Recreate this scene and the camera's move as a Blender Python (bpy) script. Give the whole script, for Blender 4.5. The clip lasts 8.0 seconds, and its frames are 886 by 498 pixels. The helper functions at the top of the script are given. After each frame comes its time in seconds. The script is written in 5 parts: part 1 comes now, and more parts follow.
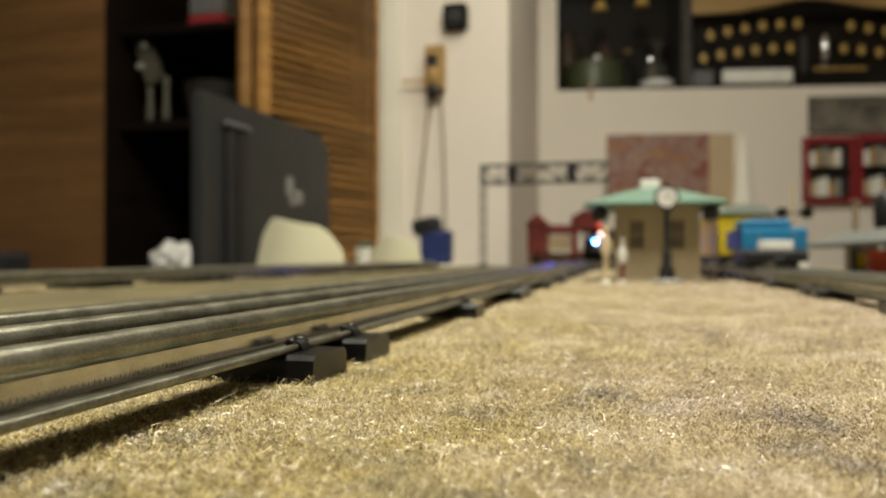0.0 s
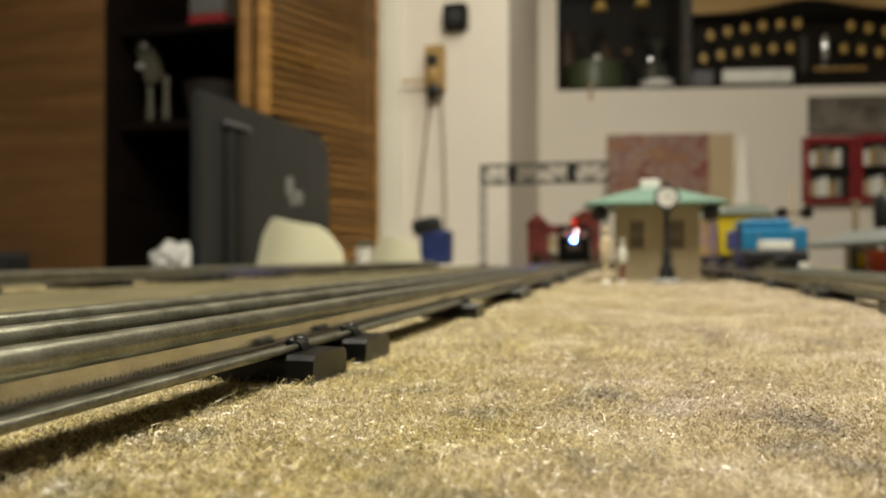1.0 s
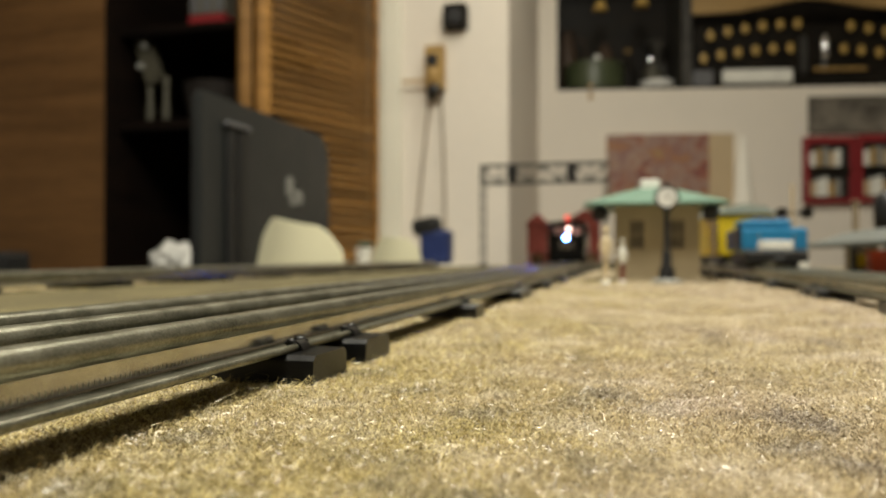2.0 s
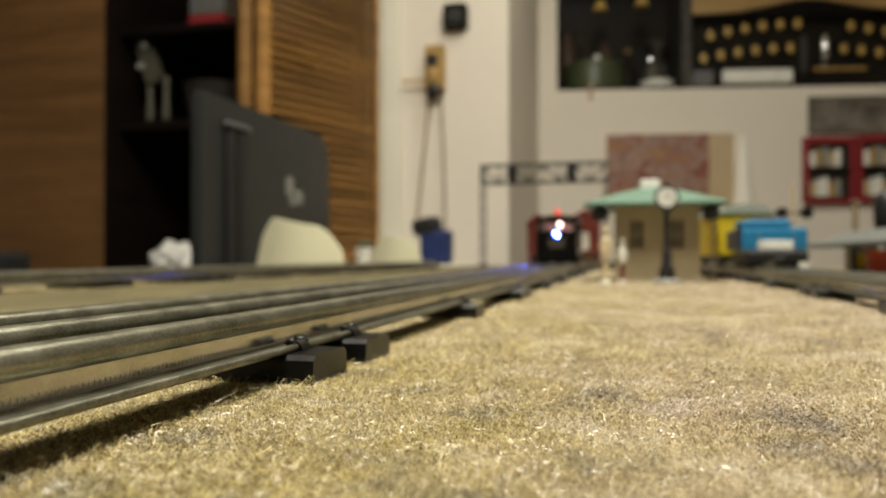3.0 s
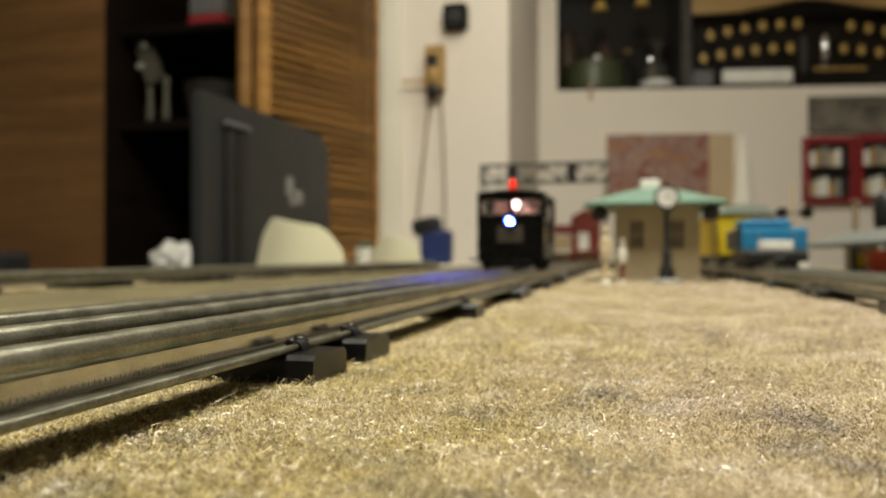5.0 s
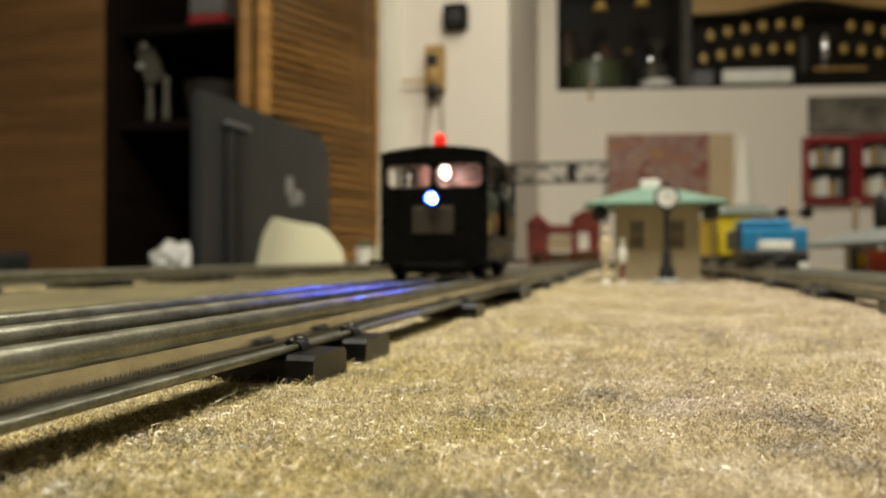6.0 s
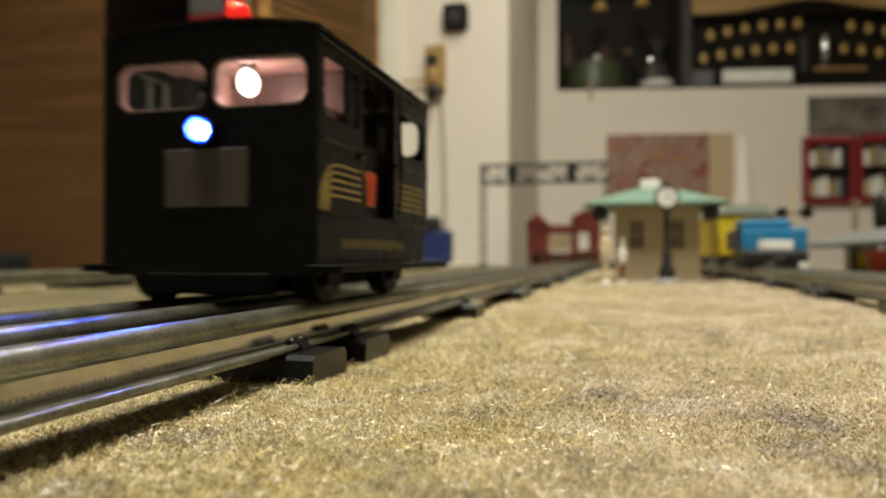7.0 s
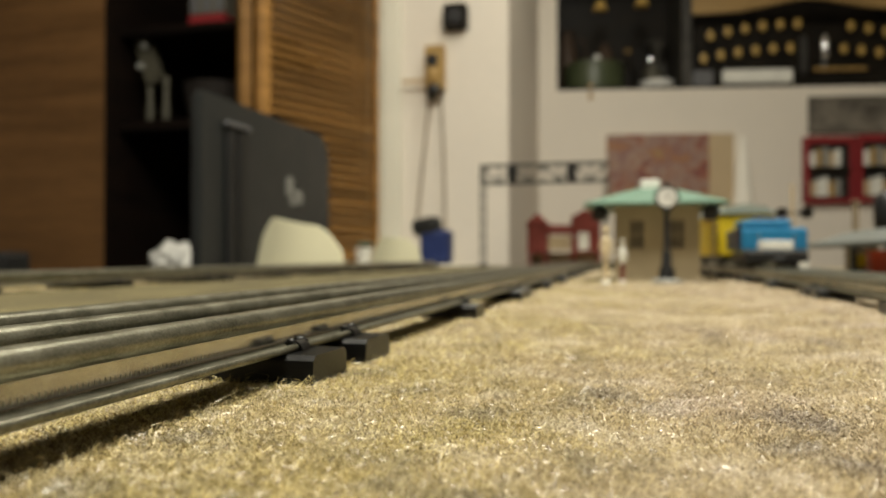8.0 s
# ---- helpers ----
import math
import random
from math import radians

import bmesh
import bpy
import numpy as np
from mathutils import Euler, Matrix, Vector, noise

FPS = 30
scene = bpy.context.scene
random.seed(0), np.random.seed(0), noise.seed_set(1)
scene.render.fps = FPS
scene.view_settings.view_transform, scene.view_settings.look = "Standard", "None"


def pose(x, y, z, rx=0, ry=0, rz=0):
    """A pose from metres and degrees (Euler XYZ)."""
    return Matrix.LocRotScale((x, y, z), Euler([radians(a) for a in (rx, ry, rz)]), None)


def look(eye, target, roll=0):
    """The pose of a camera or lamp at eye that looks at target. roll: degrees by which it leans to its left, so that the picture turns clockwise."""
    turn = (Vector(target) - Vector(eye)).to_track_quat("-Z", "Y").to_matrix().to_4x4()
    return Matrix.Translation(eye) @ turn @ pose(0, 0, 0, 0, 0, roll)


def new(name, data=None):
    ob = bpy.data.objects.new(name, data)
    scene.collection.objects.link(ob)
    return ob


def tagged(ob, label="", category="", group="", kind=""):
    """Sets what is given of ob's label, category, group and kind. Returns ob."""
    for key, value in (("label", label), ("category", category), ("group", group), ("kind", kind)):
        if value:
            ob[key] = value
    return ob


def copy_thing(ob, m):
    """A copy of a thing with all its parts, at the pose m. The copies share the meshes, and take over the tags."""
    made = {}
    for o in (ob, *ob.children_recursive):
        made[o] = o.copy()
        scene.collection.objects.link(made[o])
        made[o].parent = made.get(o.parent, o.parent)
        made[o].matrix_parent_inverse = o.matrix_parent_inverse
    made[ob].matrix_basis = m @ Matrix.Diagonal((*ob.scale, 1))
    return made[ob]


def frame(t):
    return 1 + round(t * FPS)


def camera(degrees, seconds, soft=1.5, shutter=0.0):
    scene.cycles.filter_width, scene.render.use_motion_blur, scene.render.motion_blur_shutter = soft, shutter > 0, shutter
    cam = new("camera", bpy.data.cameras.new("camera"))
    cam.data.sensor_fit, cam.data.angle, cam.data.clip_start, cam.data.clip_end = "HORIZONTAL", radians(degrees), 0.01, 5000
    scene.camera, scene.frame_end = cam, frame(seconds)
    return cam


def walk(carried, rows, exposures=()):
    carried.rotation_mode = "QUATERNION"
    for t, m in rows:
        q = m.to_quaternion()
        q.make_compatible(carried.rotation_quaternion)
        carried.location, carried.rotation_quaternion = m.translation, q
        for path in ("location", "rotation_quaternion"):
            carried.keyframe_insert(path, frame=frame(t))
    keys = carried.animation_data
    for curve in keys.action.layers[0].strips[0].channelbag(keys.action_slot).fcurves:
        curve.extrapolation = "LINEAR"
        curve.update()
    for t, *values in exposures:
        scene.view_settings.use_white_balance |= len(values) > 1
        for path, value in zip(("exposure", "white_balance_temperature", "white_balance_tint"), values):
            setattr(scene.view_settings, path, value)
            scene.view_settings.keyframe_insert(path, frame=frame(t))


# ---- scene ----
cam = camera(62.19, 8.0, soft=1.4, shutter=0.5)
EYE = Vector((0.0, 0.0, 0.0198))
AIM = Vector((-0.24671, 0.96904, 0.01))
POSE = look(EYE, EYE + AIM)
walk(cam, [(0.0, POSE), (8.0, POSE)], exposures=[(0.0, 0.0), (8.0, 0.0)])
cam.data.dof.use_dof = True
cam.data.dof.focus_distance = 0.090
cam.data.dof.aperture_fstop = 25.0

# ---- world and lamps: a closed room at night, lit by unseen lights at its ceiling ----
world = bpy.data.worlds.new("night")
scene.world = world
world.use_nodes = True
world.node_tree.nodes["Background"].inputs[0].default_value = (0.01, 0.012, 0.02, 1)
world.node_tree.nodes["Background"].inputs[1].default_value = 0.2


def overhead_light(x, y, z, size, power):
    data = bpy.data.lights.new("unseen_overhead_light", "AREA")
    data.shape, data.size, data.energy, data.color = "DISK", size, power, (1.0, 0.955, 0.80)
    ob = new("unseen_overhead_light", data)
    ob.matrix_world = pose(x, y, z)


overhead_light(-0.18, -0.15, 1.60, 0.45, 25.0)
overhead_light(0.08, 0.28, 1.60, 0.45, 26.0)
# fill light added to brighten the far wall and the pier
overhead_light(0.10, 1.32, 1.60, 0.45, 8.5)


# ---- materials ----
def material(name, colour, rough=0.6, metal=0.0, vary=0.15, scale=60.0, bump=0.0, fine=600.0, spots=0.0, emit=0.0, second=None, stretch=(1, 1, 1), spec=0.5, each=0.0):
    """A surface with broad stains, fine grain and relief; scale and fine are in cycles a metre."""
    m = bpy.data.materials.new(name)
    m.use_nodes = True
    n, k = m.node_tree.nodes, m.node_tree.links
    b = n["Principled BSDF"]
    b.inputs["Metallic"].default_value = metal
    co = n.new("ShaderNodeTexCoord")
    mp = n.new("ShaderNodeMapping")
    mp.inputs["Scale"].default_value = stretch
    k.new(co.outputs["Object"], mp.inputs["Vector"])
    broad = n.new("ShaderNodeTexNoise")
    broad.inputs["Scale"].default_value, broad.inputs["Detail"].default_value = scale, 5
    grain = n.new("ShaderNodeTexNoise")
    grain.inputs["Scale"].default_value, grain.inputs["Detail"].default_value = fine, 4
    for t in (broad, grain):
        k.new(mp.outputs["Vector"], t.inputs["Vector"])
    mix = n.new("ShaderNodeMix")
    mix.data_type = "RGBA"
    lo = [c * (1 - vary) for c in colour]
    hi = second or [min(1, c * (1 + vary)) for c in colour]
    mix.inputs["A"].default_value, mix.inputs["B"].default_value = (*lo, 1), (*hi, 1)
    add = n.new("ShaderNodeMath")
    add.operation = "MULTIPLY_ADD"
    add.inputs[1].default_value = 0.6
    half = n.new("ShaderNodeMath")
    half.operation = "MULTIPLY"
    half.inputs[1].default_value = 0.4
    k.new(grain.outputs["Fac"], half.inputs[0])
    k.new(broad.outputs["Fac"], add.inputs[0])
    k.new(half.outputs[0], add.inputs[2])
    ramp = n.new("ShaderNodeMapRange")
    ramp.inputs["From Min"].default_value, ramp.inputs["From Max"].default_value = 0.32, 0.68
    k.new(add.outputs[0], ramp.inputs["Value"])
    k.new(ramp.outputs[0], mix.inputs["Factor"])
    if each:
        # every piece its own tone and its own stretch of grain
        info = n.new("ShaderNodeObjectInfo")
        shift = n.new("ShaderNodeVectorMath")
        shift.operation = "ADD"
        mp.inputs["Location"].default_value = (0, 0, 0)
        k.new(co.outputs["Object"], shift.inputs[0])
        spread = n.new("ShaderNodeMath")
        spread.operation = "MULTIPLY"
        spread.inputs[1].default_value = 37.0
        k.new(info.outputs["Random"], spread.inputs[0])
        k.new(spread.outputs[0], shift.inputs[1])
        k.new(shift.outputs[0], mp.inputs["Vector"])
        tone = n.new("ShaderNodeMapRange")
        tone.inputs["To Min"].default_value, tone.inputs["To Max"].default_value = 1 - each, 1 + each
        k.new(info.outputs["Random"], tone.inputs["Value"])
        scaled = n.new("ShaderNodeVectorMath")
        scaled.operation = "SCALE"
        k.new(mix.outputs["Result"], scaled.inputs[0])
        k.new(tone.outputs[0], scaled.inputs["Scale"])
        k.new(scaled.outputs[0], b.inputs["Base Color"])
    else:
        k.new(mix.outputs["Result"], b.inputs["Base Color"])
    rr = n.new("ShaderNodeMapRange")
    rr.inputs["To Min"].default_value, rr.inputs["To Max"].default_value = max(0.02, rough * 0.72), min(1, rough * 1.28)
    k.new(broad.outputs["Fac"], rr.inputs["Value"])
    k.new(rr.outputs[0], b.inputs["Roughness"])
    if bump:
        bp = n.new("ShaderNodeBump")
        bp.inputs["Strength"].default_value, bp.inputs["Distance"].default_value = 1.0, bump
        k.new(grain.outputs["Fac"], bp.inputs["Height"])
        k.new(bp.outputs["Normal"], b.inputs["Normal"])
    b.inputs["Specular IOR Level"].default_value = spec
    if emit:
        b.inputs["Emission Color"].default_value, b.inputs["Emission Strength"].default_value = (*colour, 1), emit
    return m


def fibre_material():
    """Hairs of mixed wool: each one its own tone, from dark brown to near white, in drifts of warmer and greyer felt."""
    m = bpy.data.materials.new("felt_fibre")
    m.use_nodes = True
    n, k = m.node_tree.nodes, m.node_tree.links
    b = n["Principled BSDF"]
    geo = n.new("ShaderNodeNewGeometry")
    ramp = n.new("ShaderNodeValToRGB")
    for pos, col in ((0.0, (0.07, 0.05, 0.027)), (0.18, (0.24, 0.175, 0.085)), (0.45, (0.48, 0.38, 0.17)), (0.72, (0.64, 0.53, 0.33)), (1.0, (0.92, 0.87, 0.75))):
        e = ramp.color_ramp.elements[0] if pos == 0.0 else ramp.color_ramp.elements[1] if pos == 1.0 else ramp.color_ramp.elements.new(pos)
        e.position, e.color = pos, (*col, 1)
    k.new(geo.outputs["Random Per Island"], ramp.inputs["Fac"])
    co = n.new("ShaderNodeTexCoord")
    drift = n.new("ShaderNodeTexNoise")
    drift.inputs["Scale"].default_value, drift.inputs["Detail"].default_value = 80, 7
    k.new(co.outputs["Object"], drift.inputs["Vector"])
    tint = n.new("ShaderNodeValToRGB")
    tint.color_ramp.elements[0].position, tint.color_ramp.elements[0].color = 0.35, (0.66, 0.63, 0.60, 1)
    tint.color_ramp.elements[1].position, tint.color_ramp.elements[1].color = 0.65, (1.0, 0.97, 1.0, 1)
    warm = tint.color_ramp.elements.new(0.49)
    warm.color = (0.93, 0.84, 0.62, 1)
    k.new(drift.outputs["Fac"], tint.inputs["Fac"])
    mul = n.new("ShaderNodeMix")
    mul.data_type, mul.blend_type = "RGBA", "MULTIPLY"
    mul.inputs["Factor"].default_value = 1.0
    k.new(ramp.outputs["Color"], mul.inputs["A"])
    k.new(tint.outputs["Color"], mul.inputs["B"])
    # the felt goes from straw yellow by the track to a pinkish grey across the table, in drifts
    wash = n.new("ShaderNodeTexNoise")
    wash.inputs["Scale"].default_value, wash.inputs["Detail"].default_value = 14, 3
    k.new(co.outputs["Object"], wash.inputs["Vector"])
    axes = n.new("ShaderNodeSeparateXYZ")
    k.new(co.outputs["Object"], axes.inputs[0])
    across = n.new("ShaderNodeMath")
    across.operation = "MULTIPLY_ADD"
    across.inputs[1].default_value = 2.6
    k.new(axes.outputs["X"], across.inputs[0])
    k.new(wash.outputs["Fac"], across.inputs[2])
    dye = n.new("ShaderNodeValToRGB")
    dye.color_ramp.elements[0].position, dye.color_ramp.elements[0].color = 0.34, (1.0, 0.97, 0.64, 1)
    dye.color_ramp.elements[1].position, dye.color_ramp.elements[1].color = 0.66, (1.0, 0.95, 1.0, 1)
    k.new(across.outputs[0], dye.inputs["Fac"])
    dyed = n.new("ShaderNodeMix")
    dyed.data_type, dyed.blend_type = "RGBA", "MULTIPLY"
    dyed.inputs["Factor"].default_value = 1.0
    k.new(mul.outputs["Result"], dyed.inputs["A"])
    k.new(dye.outputs["Color"], dyed.inputs["B"])
    k.new(dyed.outputs["Result"], b.inputs["Base Color"])
    b.inputs["Roughness"].default_value = 0.16
    return m


def glass(name, colour=(1, 1, 1), rough=0.0):
    m = bpy.data.materials.new(name)
    m.use_nodes = True
    b = m.node_tree.nodes["Principled BSDF"]
    b.inputs["Base Color"].default_value = (*colour, 1)
    b.inputs["Transmission Weight"].default_value = 1.0
    b.inputs["Roughness"].default_value, b.inputs["IOR"].default_value = rough, 1.45
    return m


def wood(name, dark, light, across, scale=9.0, rough=0.45, each=0.0, spec=0.5):
    """Long-grained wood; across is the stretch of the grain along x, y, z."""
    return material(name, dark, rough, 0, 0.25, scale, 0.0004, scale * 9, second=light, stretch=across, each=each, spec=spec)


M_FELT = material("felt_carpet", (0.23, 0.17, 0.07), 0.95, 0, 0.3, 80, 0.0006, 900, second=(0.53, 0.44, 0.30))
M_OLIVEBAND = material("olive_brown_band", (0.055, 0.043, 0.018), 0.95, 0, 0.3, 40, 0.0004, 700, second=(0.18, 0.150, 0.066), stretch=(1.5, 0.5, 1))
M_FIBRE = fibre_material()
M_RAIL = material("tinplate_rail", (0.44, 0.425, 0.36), 0.18, 1.0, 0.18, 160, 0.000008, 2600, second=(0.62, 0.60, 0.53))
M_HEAD = material("grimy_rail_head", (0.16, 0.156, 0.108), 0.34, 0.78, 0.35, 300, 0.000006, 3000, second=(0.37, 0.36, 0.285), stretch=(1, 0.6, 1))
M_TIE = material("black_tie_enamel", (0.006, 0.006, 0.006), 0.33, 0, 0.4, 150, 0.00004, 1800, spec=0.35)
M_BODY = material("black_car_paint", (0.0035, 0.0033, 0.003), 0.28, 0, 0.3, 180, 0.00002, 3000, spec=0.16)
M_FRAME = material("black_frame", (0.0025, 0.0025, 0.0025), 0.55, 0, 0.3, 200, 0.00004, 2500, spec=0.08)
M_GOLD = material("gold_stripe", (0.40, 0.30, 0.075), 0.45, 0, 0.2, 400)
M_GOLDDIM = material("dull_gold_letters", (0.17, 0.13, 0.04), 0.5, 0, 0.3, 900)
M_KEYRED = material("keystone_red", (0.72, 0.085, 0.025), 0.45, 0, 0.15, 400)
M_PLATE = material("brown_plate", (0.046, 0.036, 0.026), 0.65, 0, 0.15, 300)
M_BEACON = material("red_beacon", (0.80, 0.02, 0.012), 0.12, vary=0.0, emit=0.75)
M_BEACONCORE = material("beacon_glow", (1.0, 0.05, 0.02), 0.4, emit=6.0)
M_PANE = glass("car_pane")
M_INMID = material("car_inside_brown", (0.085, 0.06, 0.055), 0.4, 0, 0.3, 200)
M_INSIDE = material("car_inside", (0.46, 0.34, 0.31), 0.45, 0, 0.2, 200)
# dark copy of the cab's inside: the rear's shade is put into its colour
M_INDARK = material("dark_shaded_inside", (0.02, 0.016, 0.014), 0.45, 0, 0.2, 200)
M_BULB = material("warm_bulb", (1.0, 0.62, 0.52), 0.4, emit=60.0)
M_LED = material("blue_white_led", (0.035, 0.13, 1.0), 0.4, vary=0.0, emit=1100.0)
# emission that stands for the blue glare around the headlight
M_LEDHALO = material("blue_led_halo", (0.006, 0.03, 1.0), 0.4, vary=0.0, emit=10.0)
M_CHROME = material("bright_metal", (0.7, 0.7, 0.7), 0.2, 1.0, 0.1)
M_STEEL = material("steel_axle", (0.16, 0.16, 0.16), 0.35, 1.0, 0.2, 300)
M_WALL = material("cream_wall_paint", (0.79, 0.725, 0.64), 0.8, 0, 0.05, 3, 0.0008, 90)
M_BACKWALL = material("grey_beige_paint", (0.27, 0.265, 0.25), 0.85, 0, 0.06, 3, 0.0008, 90)
M_TRIM = material("white_trim_paint", (0.79, 0.76, 0.65), 0.5, 0, 0.05, 6, 0.0002, 120)
M_CEIL = material("ceiling_paint", (0.86, 0.84, 0.79), 0.9, 0, 0.04, 3, 0.0008, 80)
M_FLOOR = wood("floor_boards", (0.14, 0.075, 0.035), (0.22, 0.125, 0.06), (6, 0.6, 1))
M_PANEL = wood("panel_wood", (0.125, 0.06, 0.019), (0.21, 0.102, 0.034), (0.5, 1, 9), 5.0)
M_LOUVRE = wood("louvre_wood", (0.25, 0.122, 0.030), (0.41, 0.213, 0.060), (0.7, 0.7, 8), 6.0, each=0.3)
# near-black: the closet's shade is put into this wood; the desk shares it
M_DARKWOOD = wood("dark_shaded_wood", (0.004, 0.0023, 0.0016), (0.010, 0.005, 0.0028), (1, 1, 6), 6.0, rough=0.8, spec=0.1)
M_MONITOR = material("charcoal_plastic", (0.022, 0.024, 0.024), 0.45, 0, 0.12, 20, 0.00015, 700)
M_MONDARK = material("black_plastic", (0.012, 0.012, 0.012), 0.5, 0, 0.2, 40)
M_CREAM = material("cream_plastic", (0.88, 0.84, 0.60), 0.38, 0, 0.05, 12)
M_PAPER = material("crumpled_paper_white", (0.52, 0.51, 0.48), 0.8, 0, 0.1, 30)
M_PEWTER = material("dull_pewter", (0.095, 0.088, 0.065), 0.42, 0.3, 0.35, 40)
M_WHITE = material("white_paper", (0.82, 0.81, 0.75), 0.8, 0, 0.1, 30)
M_BLUECASE = material("blue_plastic", (0.014, 0.03, 0.13), 0.45, 0, 0.2, 40)
M_GREYCASE = material("grey_plastic", (0.12, 0.12, 0.13), 0.5, 0, 0.2, 40)
M_TAN = material("station_tan", (0.42, 0.345, 0.225), 0.6, 0, 0.12, 60)
M_GREENROOF = material("green_roof", (0.13, 0.225, 0.168), 0.5, 0, 0.12, 60)
M_WINDOWDARK = material("dark_window", (0.09, 0.07, 0.045), 0.3, 0, 0.2, 80)
M_BLACK = material("black_enamel", (0.012, 0.012, 0.013), 0.4, 0, 0.3, 100)
M_GANTRY = material("dark_green_metal", (0.025, 0.03, 0.025), 0.45, 0, 0.3, 90)
M_DIAL = material("white_dial", (0.8, 0.8, 0.78), 0.35, 0, 0.05, 90)
M_REDTOY = material("red_toy_plastic", (0.19, 0.033, 0.024), 0.5, 0, 0.2, 60)
M_YELLOW = material("yellow_car_paint", (0.72, 0.52, 0.02), 0.42, 0, 0.1, 70)
M_BLUE = material("blue_loco_paint", (0.015, 0.19, 0.40), 0.4, 0, 0.12, 70)
M_NAVY = material("dark_blue_paint", (0.02, 0.03, 0.07), 0.4, 0, 0.2, 70)
M_GREYROOF = material("grey_green_roof", (0.30, 0.33, 0.28), 0.6, 0, 0.12, 60)
M_LIGHTGREY = material("light_grey_paint", (0.27, 0.27, 0.25), 0.5, 0, 0.12, 60)
M_SHELTER = material("grey_green_tin", (0.15, 0.16, 0.15), 0.5, 0, 0.15, 60)
M_SKIN = material("painted_figure", (0.72, 0.60, 0.40), 0.5, 0, 0.3, 90)
M_FIGRED = material("painted_figure_red", (0.20, 0.045, 0.04), 0.5, 0, 0.3, 90)
def print_material(name, stops, scale, rough=0.6):
    """A many-coloured picture in printer's inks, too soft to make out."""
    m = material(name, (0.3, 0.2, 0.15), rough)
    n, k = m.node_tree.nodes, m.node_tree.links
    co = n.new("ShaderNodeTexCoord")
    blot = n.new("ShaderNodeTexNoise")
    blot.inputs["Scale"].default_value, blot.inputs["Detail"].default_value, blot.inputs["Distortion"].default_value = scale, 3, 0.6
    k.new(co.outputs["Object"], blot.inputs["Vector"])
    ramp = n.new("ShaderNodeValToRGB")
    for i, col in enumerate(stops):
        pos = 0.3 + 0.4 * i / (len(stops) - 1)
        e = ramp.color_ramp.elements[i] if i < 2 else ramp.color_ramp.elements.new(pos)
        e.position, e.color = pos, (*col, 1)
    k.new(blot.outputs["Fac"], ramp.inputs["Fac"])
    k.new(ramp.outputs["Color"], n["Principled BSDF"].inputs["Base Color"])
    return m


M_POSTER = print_material("poster_print", ((0.13, 0.085, 0.10), (0.27, 0.075, 0.045), (0.36, 0.25, 0.19), (0.25, 0.13, 0.12), (0.38, 0.17, 0.06), (0.33, 0.26, 0.13)), 15.0)
M_PAPERTAN = material("tan_paper", (0.52, 0.40, 0.25), 0.8, 0, 0.08, 10)
M_REDFRAME = material("red_frame_paint", (0.27, 0.02, 0.025), 0.45, 0, 0.12, 20)
M_TINGREEN = material("green_enamel", (0.055, 0.068, 0.032), 0.4, 0, 0.15, 15)
M_KEYS = material("yellowed_keys", (0.55, 0.36, 0.10), 0.35, 0, 0.1, 40)
M_NEARBLACK = material("near_black_mottled", (0.009, 0.0085, 0.008), 0.5, 0, 0.5, 15, second=(0.022, 0.017, 0.012), spec=0.12)
M_OLDIRON = material("old_grey_iron", (0.018, 0.017, 0.016), 0.5, 0.2, 0.5, 25, second=(0.075, 0.068, 0.058))
M_RUST = material("rusty_brown_iron", (0.022, 0.012, 0.006), 0.6, 0.1, 0.5, 30, second=(0.085, 0.045, 0.022))
M_CONE = material("bright_white_even", (0.92, 0.88, 0.79), 0.7, 0, 0.04, 30)
M_BASKET = material("near_black_filler", (0.010, 0.006, 0.004), 0.8, 0, 0.4, 60)
M_OLDCARD = material("faded_carton", (0.13, 0.12, 0.095), 0.8, 0, 0.15, 30)
M_OAK = wood("pale_oak", (0.34, 0.21, 0.07), (0.46, 0.30, 0.12), (0.6, 1, 6), 8.0)
M_TABLE = wood("table_edge_wood", (0.22, 0.13, 0.06), (0.30, 0.19, 0.09), (1, 0.6, 6), 8.0)
M_CLOCKWOOD = material("clock_wood", (0.40, 0.25, 0.08), 0.5, 0, 0.25, 40)
M_CORD = material("brown_cord", (0.22, 0.17, 0.11), 0.8, 0, 0.2, 80)


# ---- builders ----
def box(bm, x0, x1, y0, y1, z0, z1, bevel=0.0, seg=1):
    vs = bmesh.ops.create_cube(bm, size=1.0)["verts"]
    for v in vs:
        v.co = Vector((x0 + (v.co.x + 0.5) * (x1 - x0), y0 + (v.co.y + 0.5) * (y1 - y0), z0 + (v.co.z + 0.5) * (z1 - z0)))
    if bevel:
        es = list({e for v in vs for e in v.link_edges})
        bmesh.ops.bevel(bm, geom=es, offset=bevel, segments=seg, affect="EDGES", profile=0.5)
    return bm


def cyl(bm, centre, r0, r1, depth, axis="z", seg=20):
    turn = {"z": Matrix(), "x": Matrix.Rotation(math.pi / 2, 4, "Y"), "y": Matrix.Rotation(-math.pi / 2, 4, "X")}[axis]
    bmesh.ops.create_cone(bm, cap_ends=True, segments=seg, radius1=r0, radius2=r1, depth=depth, matrix=Matrix.Translation(centre) @ turn)
    return bm


def ball(bm, centre, r, stretch=(1, 1, 1), u=16, v=10):
    bmesh.ops.create_uvsphere(bm, u_segments=u, v_segments=v, radius=r, matrix=Matrix.Translation(centre) @ Matrix.Diagonal((*stretch, 1)))
    return bm


